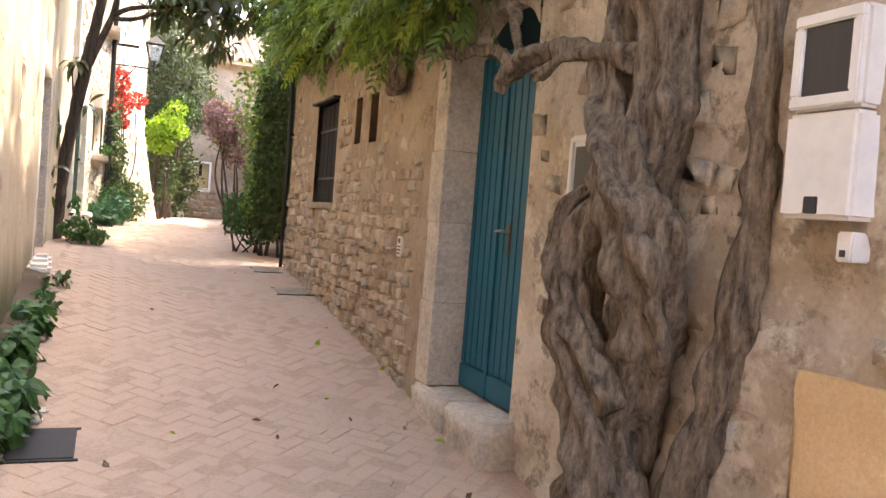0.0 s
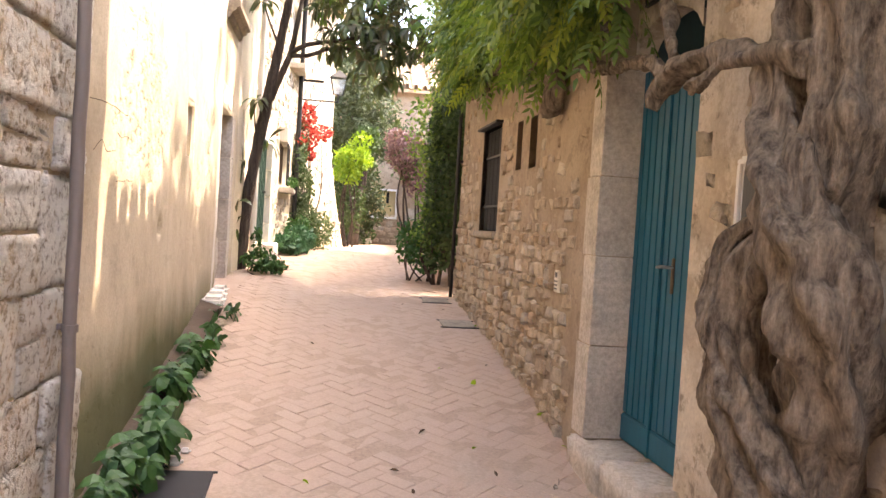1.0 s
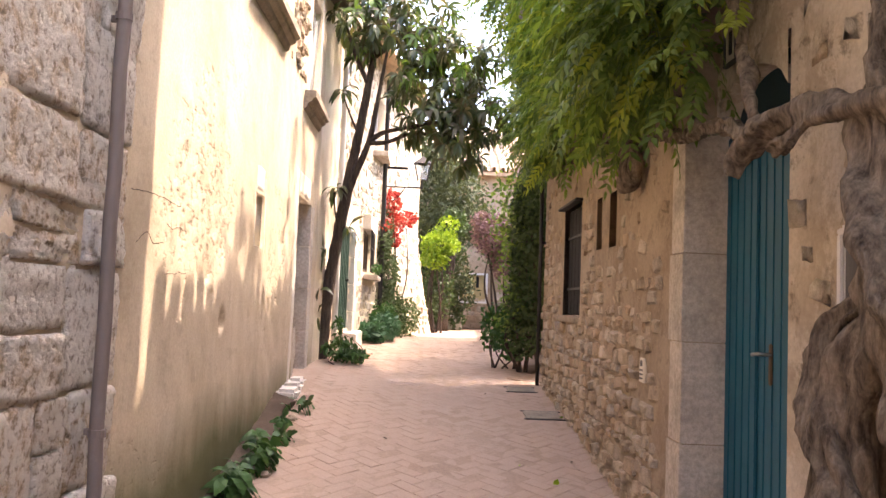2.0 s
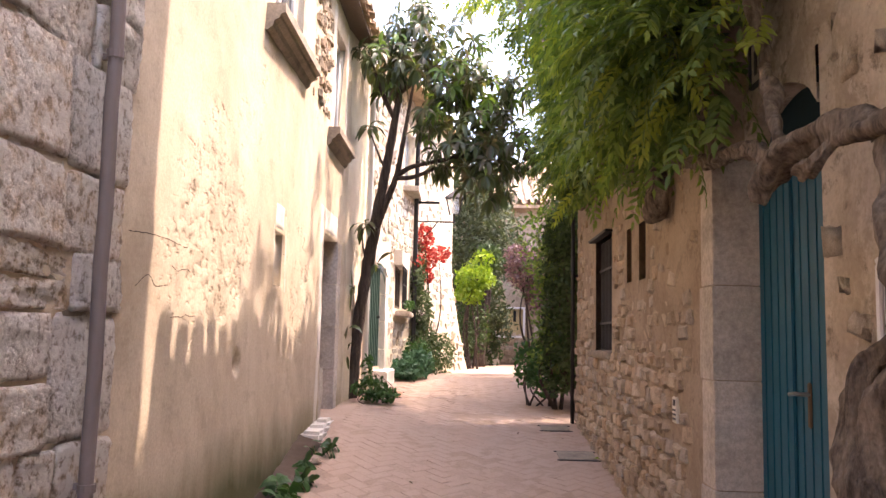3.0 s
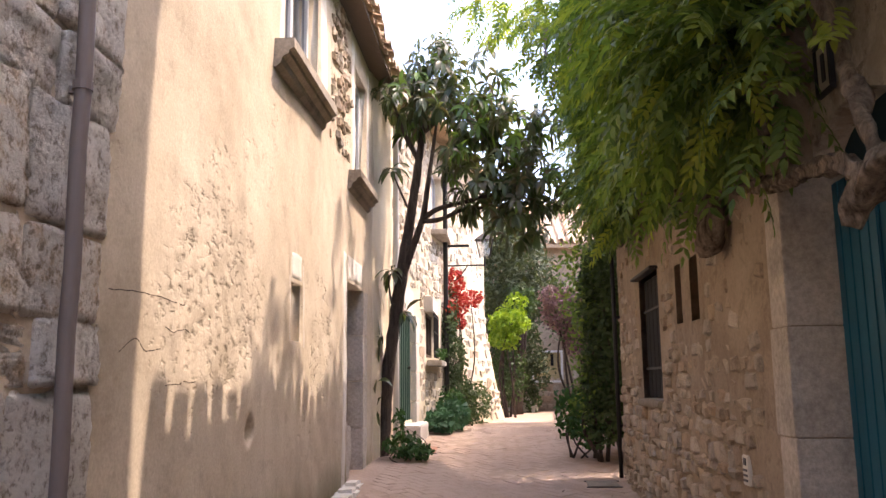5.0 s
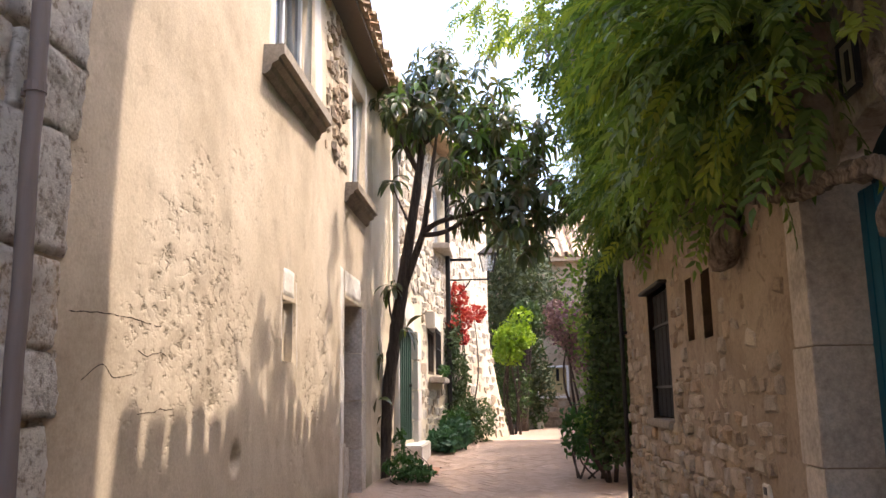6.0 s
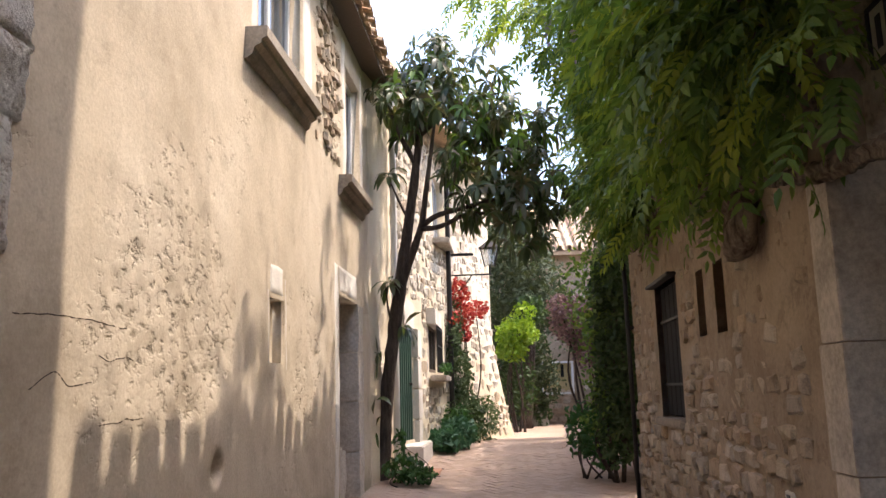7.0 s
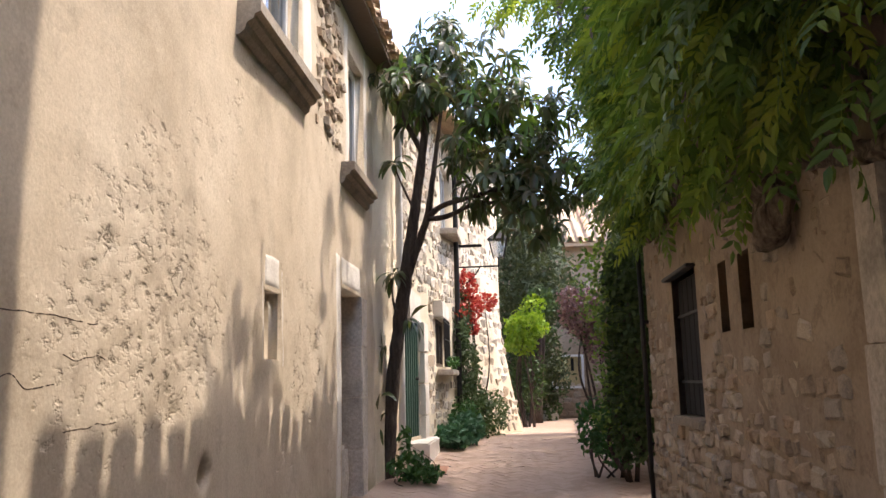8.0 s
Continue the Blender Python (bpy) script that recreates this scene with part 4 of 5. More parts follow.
for zz in (1.95, 2.3, 2.6):
    part("cross_bar", box(hx(16) + 0.05, 15.2, zz, hx(16) + 0.07, 16.7, zz + 0.02), IRON, gwin)
part("flower_ledge", fine_box(hx(16) - 0.05, 15.1, 1.70, hx(16) + 0.2, 16.8, 1.8, 0.2, 0.015), DRESSED, north)
part("window_lintel", fine_box(hx(16) - 0.25, 15.0, 2.66, hx(16) + 0.06, 16.95, 2.95, 0.2, 0.02), LIME, north)
window_in(north, hx(16.6) - 0.10, 15.95, 17.3, 4.3, 5.5, 1, WHITEWOOD)
part("upper_sill", fine_box(hx(16.6) - 0.1, 15.8, 4.2, hx(16.6) + 0.22, 17.45, 4.3, 0.2, 0.015), DRESSED, north)
part("awning_slat", box(hx(17.4) - 0.05, 17.35, 4.15, hx(17.4) + 0.5, 17.5, 4.19, 0.01), DARKWOOD, north)
for y, m in ((12.0, ZINC), (17.05, IRON)):
    q = settle(thing("house_rain_pipe", (hx(y) + 0.08, y, 0.6), "rain pipe down the front of the rubble house", "pipe"))
    part("pipe", tube(curve([(hx(y) + 0.09, y, 0.45), (hx(y) + 0.09, y, 3.9), (hx(y) + 0.09, y + 0.03, 6.0)], 4), 0.045, 10), m, q, "", True)
    part("bracket", box(hx(y) - 0.02, y - 0.02, 2.0, hx(y) + 0.05, y + 0.02, 2.05), IRON, q)
ln = settle(thing("wall_lantern", (-0.42, 17.6, 3.7), "old iron street lantern on a wall bracket", "lamp"))
part("bracket", join(tube([(hx(17.5) - 0.05, 17.6, 3.78), (-0.36, 17.6, 3.78)], 0.016, 8), tube(curve([(hx(17.5), 17.6, 3.45), (-0.9, 17.6, 3.5), (-0.7, 17.6, 3.76)], 5), 0.012, 8), tube([(-0.36, 17.6, 3.76), (-0.36, 17.6, 3.95)], 0.018, 8)), IRON, ln)
lan = part("lantern_glass", ([(-0.36 + sx * r, 17.6 + sy * r, z) for z, r in ((3.95, 0.09), (4.3, 0.16)) for sx, sy in ((1, 1), (-1, 1), (-1, -1), (1, -1))], [(0, 1, 5, 4), (1, 2, 6, 5), (2, 3, 7, 6), (3, 0, 4, 7), (3, 2, 1, 0), (4, 5, 6, 7)]), LAMPGLASS, ln, "clear glass panes")
part("lantern_cap", ([(-0.36 + sx * 0.19, 17.6 + sy * 0.19, 4.3) for sx, sy in ((1, 1), (-1, 1), (-1, -1), (1, -1))] + [(-0.36, 17.6, 4.48)], [(0, 1, 4), (1, 2, 4), (2, 3, 4), (3, 0, 4), (3, 2, 1, 0)]), IRON, ln)
for sx, sy in ((1, 1), (-1, 1), (-1, -1), (1, -1)):
    part("lantern_edge", tube([(-0.36 + sx * 0.092, 17.6 + sy * 0.092, 3.94), (-0.36 + sx * 0.163, 17.6 + sy * 0.163, 4.31)], 0.012, 6), IRON, ln)

# ---- house that closes the lane ----
far = settle(thing("end_house", (3, 28, 0.5), "plain house with a tiled roof closing the lane", "house"), Matrix.Translation((-0.17, 0, 0.08)) @ UPPER)
FY = 27.0
fwall = part("wall", wall_sheet((-2.5, FY), (7, FY), 0.2, 5.3, [(3.49, 4.23, 1.3, 2.1)], 0.4, 0.2, rubble_relief), MORTAR, far, "sandy rendered wall", True)
part("side_wall", join(box(6.6, FY + 0.4, 0.2, 7, 33, 5.3), box(-2.5, FY + 0.4, 0.2, -2.1, 33, 5.3), box(-2.1, 32.6, 0.2, 6.6, 33, 5.3)), MORTAR, far)
bd = part("notice_panel", box(0.97, FY + 0.06, 1.28, 1.75, FY + 0.1, 2.12), POSTER, far, "framed ochre picture panel")
part("panel_frame", join(*[box(a, FY - 0.05, b, c, FY + 0.05, d, 0.01) for a, b, c, d in ((0.93, 1.24, 1.79, 1.3), (0.93, 2.1, 1.79, 2.16), (0.93, 1.3, 0.99, 2.1), (1.73, 1.3, 1.79, 2.1))]), WHITEWOOD, bd, "white wooden frame")
part("panel_bar", box(1.12, FY + 0.045, 1.72, 1.2, FY + 0.06, 2.06), DARKWOOD, bd)
part("panel_bar", box(1.46, FY + 0.045, 1.72, 1.54, FY + 0.06, 2.06), DARKWOOD, bd)
part("small_plaque", box(2.05, FY - 0.03, 1.25, 2.4, FY + 0.03, 1.6, 0.01), DRESSED, far)
roof_f = part("roof", ([(-2.8, 26.6, 5.25), (7.3, 26.6, 5.25), (7.3, 33.4, 7.6), (-2.8, 33.4, 7.6), (-2.8, 26.6, 5.15), (7.3, 26.6, 5.15), (7.3, 33.4, 7.5), (-2.8, 33.4, 7.5)], [(0, 1, 2, 3), (7, 6, 5, 4), (0, 4, 5, 1), (1, 5, 6, 2), (3, 7, 4, 0), (2, 6, 7, 3)]), TILE, far)
tile_row(roof_f, "roof_tile", TILE, (0.8, 26.5), (5.0, 26.5), 5.27, (0, -1), 1.2, 0.42, pitch=0.26, seed=8)
for i in range(1, 6):
    tile_row(roof_f, "roof_tile", TILE, (0.8, 26.5 + 1.1 * i), (5.0, 26.5 + 1.1 * i), 5.27 + 0.385 * i, (0, -1), 1.2, 0.42, pitch=0.26, seed=8 + i, single=False)
st = settle(thing("stone_steps", (0.45, 26, 0.55), "low pale stone steps beside the end house", "steps"))
part("step", fine_box(0.1, 25.6, 0.4, 0.85, 26.9, 0.72, 0.2, 0.03), LIME, st)
part("step", fine_box(0.15, 26.0, 0.72, 0.7, 26.9, 0.95, 0.2, 0.03), LIME, st)
part("post", fine_box(-0.2, 25.5, 0.4, 0.08, 25.9, 1.05, 0.2, 0.03), LIME, st)

# walls that close the garden on the east side, and the lane behind
ewall = part("wall_garden_east", wall_sheet((1.95, 10.8), (2.6, 26.9), 0.0, 3.4, [], 0.4, 0.25, rubble_relief, True), MORTAR, None, "garden wall of rubble and mortar behind the shrubs", True)
tagged(ewall, "", "wall", "", "structure")
ewall.matrix_basis = UPPER
swall = part("wall_south", box(-7, -9.4, -1, 7, -9, 2.6), MORTAR, None, "plain plastered wall closing the lane behind")
tagged(swall, "", "wall", "", "structure")

# ---- wisteria: braided trunk by the door, crown along the east wall ----
wis = thing("wisteria", (1.15, 1.0, -0.2), "old wisteria with a thick braided grey trunk and leafy crown", "climber")


def stem(name, pts, radii, lump=0.42, lobes=5, sides=30, n=14, seed=0.0, twist=0.22):
    c = curve(pts, n)
    slim = 0.88 if name in ("trunk", "looped_stem", "side_stem") else 0.58 if name == "branch" else 1.0
    c = [q + Vector(({"trunk": -0.02, "looped_stem": -0.03, "side_stem": 0.0}.get(name, -0.10), {"trunk": 0.46, "looped_stem": 0.33, "side_stem": 0.62, "branch": 0.36, "thin_stem": 0.70}.get(name, -0.04), 0)) for q in c]
    g = tube(c, [r * slim for r in spread(radii, len(c))], sides, twist, lump, lobes, seed)
    return part(name, rough(rough(g, 0.024, 7), 0.011, 20), VINEBARK, wis, "", True)


stem("trunk", [(1.10, 0.80, -0.35), (1.08, 0.92, 0.1), (1.04, 1.12, 0.55), (1.03, 1.20, 0.95), (1.10, 1.08, 1.3), (1.17, 0.92, 1.65), (1.15, 0.90, 2.1), (1.13, 1.0, 2.7), (1.18, 1.15, 3.6)], [0.21, 0.16, 0.13, 0.12, 0.13, 0.13, 0.12, 0.11, 0.08])
stem("trunk", [(1.22, 1.22, -0.35), (1.2, 1.16, 0.2), (1.18, 0.92, 0.65), (1.08, 0.80, 1.0), (1.04, 0.92, 1.35), (1.1, 1.14, 1.75), (1.18, 1.18, 2.2), (1.2, 1.35, 2.9), (1.2, 1.5, 3.6)], [0.2, 0.16, 0.15, 0.15, 0.14, 0.13, 0.11, 0.10, 0.07], seed=5.0)
stem("trunk", [(1.26, 1.05, -0.35), (1.27, 1.0, 0.5), (1.26, 1.02, 1.1), (1.26, 0.98, 1.7), (1.24, 1.0, 2.4), (1.22, 1.0, 3.6)], [0.15, 0.11, 0.10, 0.10, 0.10, 0.08], seed=9.0)
stem("looped_stem", [(1.06, 1.02, 0.45), (0.98, 1.25, 0.78), (0.98, 1.42, 1.08), (1.04, 1.40, 1.28), (1.06, 1.20, 1.36), (1.08, 1.02, 1.3)], [0.075, 0.075, 0.07, 0.06, 0.055, 0.05], seed=13.0)
stem("side_stem", [(1.2, 0.66, -0.35), (1.24, 0.46, 0.4), (1.26, 0.33, 0.95), (1.27, 0.30, 1.6), (1.25, 0.36, 2.4), (1.2, 0.5, 3.6)], [0.12, 0.085, 0.07, 0.065, 0.06, 0.05], seed=17.0)
stem("branch", [(1.14, 1.05, 1.86), (1.12, 1.35, 1.93), (1.10, 1.65, 1.98), (1.08, 1.92, 1.99), (1.07, 2.08, 1.93), (1.06, 2.14, 1.84)], [0.10, 0.085, 0.085, 0.09, 0.10, 0.055], 0.4, 3, seed=21.0)
stem("branch", [(1.10, 1.55, 1.96), (1.06, 1.62, 1.90), (1.06, 1.74, 1.87), (1.1, 1.8, 1.9)], [0.05, 0.05, 0.045, 0.03], seed=23.0)
stem("branch", [(1.08, 2.02, 1.96), (1.10, 2.25, 2.06), (1.14, 2.6, 2.14), (1.17, 3.1, 2.20), (1.17, 3.7, 2.32), (1.12, 4.6, 2.5), (1.15, 6.8, 2.8)], [0.07, 0.05, 0.05, 0.05, 0.05, 0.05, 0.04], seed=25.0)
stem("thin_stem", [(1.10, 1.66, 2.03), (1.12, 1.82, 2.22), (1.16, 1.98, 2.45), (1.17, 2.12, 2.75), (1.2, 2.2, 3.1), (1.2, 2.5, 3.8)], [0.03, 0.032, 0.03, 0.034, 0.03, 0.025], 0.2, 2, 10, seed=27.0)
stem("thin_stem", [(1.17, 2.12, 2.75), (1.19, 2.22, 2.86), (1.2, 2.34, 3.15), (1.2, 2.4, 3.5)], [0.02, 0.02, 0.018, 0.015], 0.2, 2, 8, seed=29.0)
# the stem that curls back on itself under the leaves
ring = [(1.16 - 0.03 * math.sin(a * 0.5), 4.52 + 0.105 * math.cos(a), 2.21 + 0.105 * math.sin(a)) for a in [i * 0.32 for i in range(23)]]
stem("curled_stem", [(1.17, 4.47, 2.46), (1.17, 4.6, 2.37)] + ring, [0.05] * 5 + [0.06] * 20, 0.3, 2, 14, 3, 31.0)
for k in range(6):
    y = 3.5 + 0.85 * k
    stem("limb", [(1.15, y, 2.4 + 0.05 * k), (1.0, y + 0.2, 3.0), (1.05, y + 0.2, 3.8), (0.95, y + 0.4, 4.8)], [0.04, 0.035, 0.03, 0.015], 0.2, 2, 8, 5, 40.0 + k)

rng = np.random.default_rng(11)
roots, young = [], []


def crown_at(c, r, n, bright=0.12, low=None):
    for _ in range(n):
        q = rng.normal(size=3)
        q /= np.linalg.norm(q)
        rad = 0.45 + 0.6 * rng.random() ** 0.6
        p = np.array(c) + q * rad * np.array(r)
        if p[0] > 1.11 or (low and p[2] < low):
            continue
        d = q * np.array((1.2, 0.8, 0.5)) + rng.normal(size=3) * 0.5 + np.array((-0.35, 0, -0.25))
        (young if rng.random() < bright * (1 + max(0, q[2])) else roots).append((p, d))


for y in np.arange(3.0, 8.7, 0.42):
    base = np.interp(y, [3.0, 3.6, 4.3, 5.3, 6.7, 8.7], [2.72, 2.74, 2.78, 2.95, 3.10, 3.25])
    out = np.interp(y, [3.0, 3.8, 5.3, 6.7, 8.7], [0.98, 0.97, 1.0, 1.04, 1.06])
    for z in np.arange(base, 5.4, 0.46):
        k = 1.0 + 0.12 * rng.normal()
        push = 0.06 * min(1.0, (z - base) / 1.2)
        crown_at((out - push + 0.07 * rng.normal(), y + 0.1 * rng.normal(), z + 0.1 * rng.normal()), (0.30 * k, 0.38, 0.36), 58, 0.12 + 0.22 * (z > 3.3))
# long shoots that reach out over the lane
for c, r, n, b in (((0.6, 7.4, 4.7), (0.4, 0.6, 0.4), 110, 0.5), ((0.1, 7.8, 5.25), (0.55, 0.6, 0.3), 90, 0.6), ((0.5, 5.6, 4.9), (0.4, 0.6, 0.5), 120, 0.3), ((0.68, 3.9, 3.2), (0.28, 0.45, 0.28), 90, 0.3), ((0.72, 3.3, 2.75), (0.22, 0.35, 0.22), 80, 0.15)):
    crown_at(c, r, n, b)
# canopy over the trunk, out of view, added to shade trunk and wall
for y in (-0.6, 0.2, 1.0, 1.8, 2.5):
    for x in (0.45, 0.95):
        crown_at((x, y, 4.1), (0.4, 0.5, 0.35), 150, 0.1)
part("leaves", pinnate(rng, roots, 0.27, 6, 0.095), WISTERIA, wis, "fresh green feathered leaves")
part("young_leaves", pinnate(rng, young, 0.25, 6, 0.085), WISTERIA_YOUNG, wis, "yellow-green young leaves")
# inner leaves keep the crown from being hollow, shade put into their dark colour
part("shaded_inner_leaves", foliage(rng, [((1.0, y, z), (0.2, 0.5, 0.45), 120) for y in np.arange(3.4, 8.5, 0.75) for z in np.arange(3.1, 5.5, 0.62)], 0.13, 0.45), IVY, wis, "inner leaves, crown shade put into their dark green")
fl = []
for c in ((0.66, 4.2, 2.78), (0.50, 6.2, 4.0), (0.35, 7.0, 4.5), (0.6, 5.0, 3.7)):
    fl += [((c[0], c[1], c[2] - 0.05 * k), (0.042 - 0.006 * k, 0.042 - 0.006 * k, 0.035), 30 - 4 * k) for k in range(5)]
for k in range(0, len(fl), 5):
    part("raceme", foliage(rng, fl[k:k + 5], 0.024, 0.8), LILAC, wis, "hanging lilac flower cluster")

# ---- loquat tree by the west wall ----
TREE_PLACE = Matrix(((0.81, 0, 0, -0.157), (0, 0.85, 0, 0.50), (0, 0, 0.909, 0.147), (0, 0, 0, 1)))
lq = settle(thing("loquat_tree", (-1.6, 10.6, 0.42), "slender loquat tree with dark trunk and big leathery leaves", "tree"), TREE_PLACE)


def limb(pts, radii, sides=10, n=6, seed=0.0):
    c = curve(pts, n)
    return part("limb", tube(c, spread(radii, len(c)), sides, 0, 0.18, 0, seed), BARK, lq, "", True)


c = curve([(-1.72, 10.62, 0.25), (-1.64, 10.6, 0.6), (-1.58, 10.6, 1.3), (-1.46, 10.55, 2.1), (-1.36, 10.5, 2.65), (-1.22, 10.45, 3.4), (-1.06, 10.4, 4.3), (-0.95, 10.4, 5.2)], 8)
part("trunk", tube(c, spread([0.17, 0.105, 0.09, 0.085, 0.09, 0.07, 0.055, 0.03], len(c)), 14, 0, 0.22, 0), BARK, lq, "", True)
limb([(-1.36, 10.5, 2.62), (-1.2, 10.42, 3.0), (-1.02, 10.32, 3.42), (-0.93, 10.3, 3.9), (-0.8, 10.3, 4.7)], [0.06, 0.05, 0.045, 0.035, 0.02], seed=1)
limb([(-1.02, 10.32, 3.40), (-0.8, 10.25, 3.52), (-0.4, 10.2, 3.6), (0.3, 10.1, 3.75), (0.7, 10.1, 4.0)], [0.04, 0.035, 0.03, 0.022, 0.012], seed=2)
limb([(-1.03, 10.32, 3.38), (-0.75, 10.2, 3.38), (-0.3, 10.1, 3.5), (0.3, 10.0, 3.4)], [0.035, 0.03, 0.022, 0.012], seed=3)
limb([(-1.08, 10.4, 4.2), (-1.3, 10.3, 4.6), (-1.45, 10.3, 5.0)], [0.04, 0.03, 0.015], seed=4)
limb([(-1.0, 10.4, 4.6), (-0.5, 10.3, 4.9), (0.1, 10.2, 5.0)], [0.04, 0.03, 0.012], seed=5)
limb([(-1.45, 10.52, 2.2), (-1.5, 10.4, 2.45), (-1.52, 10.35, 2.7)], [0.02, 0.015, 0.01], 6, seed=6)
rng = np.random.default_rng(21)
old, fresh = [], []
for c, r, n, b in (((-1.25, 10.4, 5.0), (0.42, 0.6, 0.4), 34, 0.3), ((-0.85, 10.4, 5.55), (0.36, 0.5, 0.45), 34, 0.15), ((-0.75, 10.4, 5.0), (0.5, 0.6, 0.45), 34, 0.1), ((-0.25, 10.3, 4.75), (0.55, 0.6, 0.38), 42, 0.35), ((0.35, 10.2, 4.55), (0.42, 0.6, 0.35), 32, 0.35), ((-0.1, 10.2, 5.25), (0.5, 0.6, 0.3), 14, 0.5), ((-0.35, 10.2, 4.2), (0.45, 0.6, 0.3), 32, 0.08), ((0.3, 10.2, 3.95), (0.5, 0.6, 0.35), 38, 0.05), ((0.75, 10.2, 3.75), (0.35, 0.5, 0.32), 26, 0.05), ((-0.15, 10.1, 3.65), (0.42, 0.5, 0.25), 30, 0.03), ((0.35, 10.1, 3.35), (0.38, 0.5, 0.25), 24, 0.05), ((0.72, 10.2, 4.4), (0.25, 0.4, 0.3), 10, 0.2)):
    for _ in range(int(n * 0.92)):
        q = rng.normal(size=3)
        q /= np.linalg.norm(q)
        p = np.array(c) + q * np.array(r) * (0.6 + 0.5 * rng.random())
        w = q * 0.8 + np.array((0, 0, 0.45)) + rng.normal(size=3) * 0.3
        g = rosette(rng, p, w, int(rng.integers(7, 12)), 0.215)
        (fresh if rng.random() < b else old).append(g)
for p, w, n in (((-1.46, 10.35, 4.05), (0, -0.2, 1), 14), ((-1.47, 10.35, 2.72), (-0.2, -0.2, 1), 12), ((-1.3, 10.3, 2.2), (0.8, -0.2, 0.5), 7), ((-1.68, 10.4, 1.35), (-0.6, -0.3, 0.5), 7), ((-1.70, 10.4, 1.0), (-0.5, -0.5, 0.2), 7), ((-1.62, 10.4, 1.9), (-0.8, -0.3, 0.6), 6)):
    old.append(rosette(rng, p, w, n, 0.26))
part("leaves", join(*old), LOQUAT, lq, "dark leathery leaves", True)
part("young_leaves", join(*fresh), LOQUAT_YOUNG, lq, "light green young leaves", True)
limb([(-1.2, 10.45, 3.5), (-1.35, 10.4, 3.8), (-1.46, 10.35, 4.05)], [0.02, 0.015, 0.01], 6, seed=7)


# ---- shrubs, ivy and far trees ----
def bush(name, at, label, category, sets, stems=4, trunk=BARK, seed=1, thick=0.03, place=UPPER):
    """A shrub or tree: stems into its crown, and one mesh of leaves a colour."""
    r = np.random.default_rng(seed)
    t = settle(thing(name, at, label, category), place)
    first = sets[0][1]
    for k in range(stems):
        c = first[k % len(first)][0]
        a = (at[0] + 0.1 * r.normal(), at[1] + 0.1 * r.normal(), at[2] - 0.1)
        m = ((a[0] + c[0]) / 2 + 0.12 * r.normal(), (a[1] + c[1]) / 2 + 0.1 * r.normal(), (a[2] + c[2]) / 2)
        cc = curve([a, m, c], 6)
        part("stem", tube(cc, spread([thick, thick * 0.7, thick * 0.3], len(cc)), 8, 0, 0.15), trunk, t, "", True)
    for nm, blobs, size, wide, m, lab in sets:
        part(nm, foliage(r, blobs, size, wide), m, t, lab)
    return t


bush("ivy_column", (1.5, 11.6, 0.38), "tall ivy and shrubs hanging over the garden wall", "climber", [
    ("leaves", [((1.5, 11.3, z), (0.30, 0.45, 0.45), 620) for z in np.arange(0.9, 3.4, 0.5)] + [((1.75, 12.6, z), (0.40, 0.8, 0.5), 620) for z in np.arange(1.0, 3.3, 0.55)], 0.085, 0.6, IVY, "dark ivy leaves"),
    ("light_leaves", [((1.3, 11.4, z), (0.25, 0.4, 0.45), 160) for z in np.arange(1.2, 3.3, 0.6)] + [((1.25, 12.8, 2.9), (0.3, 0.6, 0.8), 320)], 0.09, 0.5, WISTERIA, "lighter green leaves")], 5, place=Matrix.Translation((-0.24, 0, 0)) @ UPPER, seed=3)
bush("low_shrub", (1.15, 11.9, 0.4), "leafy low shrub at the foot of the wall", "shrub", [
    ("leaves", [((1.2, 11.9, 0.85), (0.32, 0.5, 0.45), 420), ((0.98, 12.2, 0.95), (0.25, 0.4, 0.4), 260), ((1.35, 11.5, 1.5), (0.25, 0.4, 0.5), 260)], 0.10, 0.45, NETTLE, "")], 5, place=Matrix.Translation((-0.12, 0, 0)) @ UPPER, seed=4, thick=0.015)
# the upper leaf clumps are added to keep sun off the lane
bush("garden_trees", (2.1, 15.5, 0.45), "row of leafy shrubs behind the garden wall, high crowns added to shade the lane", "tree", [
    ("leaves", [((2.2, y, z), (0.42, 1.0, 0.6), 520) for y in (11.7, 12.6, 13.4, 14.8, 16.2, 17.6) for z in (1.4, 2.3, 3.2, 4.1, 5.0)] + [((2.1, y, z), (0.55, 1.1, 0.7), 420) for y in (11.4, 13.0, 14.8, 16.6, 18.4) for z in (5.9, 6.8, 7.6)] + [((2.15, 10.7, z), (0.5, 0.8, 0.6), 420) for z in (2.6, 3.6, 4.6, 5.6, 6.6, 7.4)], 0.12, 0.5, GREYGREEN, ""), ("dark_leaves", [((2.35, y, 3.2), (0.4, 1.0, 2.2), 1100) for y in (14.8, 17.0)], 0.12, 0.5, IVY, "")], 6, place=Matrix.Translation((-0.2, 0, 0)) @ UPPER, seed=5, thick=0.05)
bush("mauve_bush", (1.75, 19.2, 0.5), "mauve flowering bush trained high on the wall", "shrub", [
    ("blossom", [((1.5, 19.0, 2.9), (0.5, 0.7, 0.55), 1500), ((1.75, 19.2, 2.35), (0.4, 0.6, 0.5), 700), ((1.25, 18.9, 3.2), (0.25, 0.5, 0.3), 250)], 0.075, 0.8, PURPLE, "mauve bracts"),
    ("leaves", [((1.7, 19.2, 2.8), (0.55, 0.7, 0.75), 700), ((2.2, 19.0, 1.7), (0.3, 0.6, 0.7), 400)], 0.09, 0.5, GREYGREEN, "")], 5, place=Matrix.Translation((-0.26, 0, 0)) @ UPPER, seed=6)
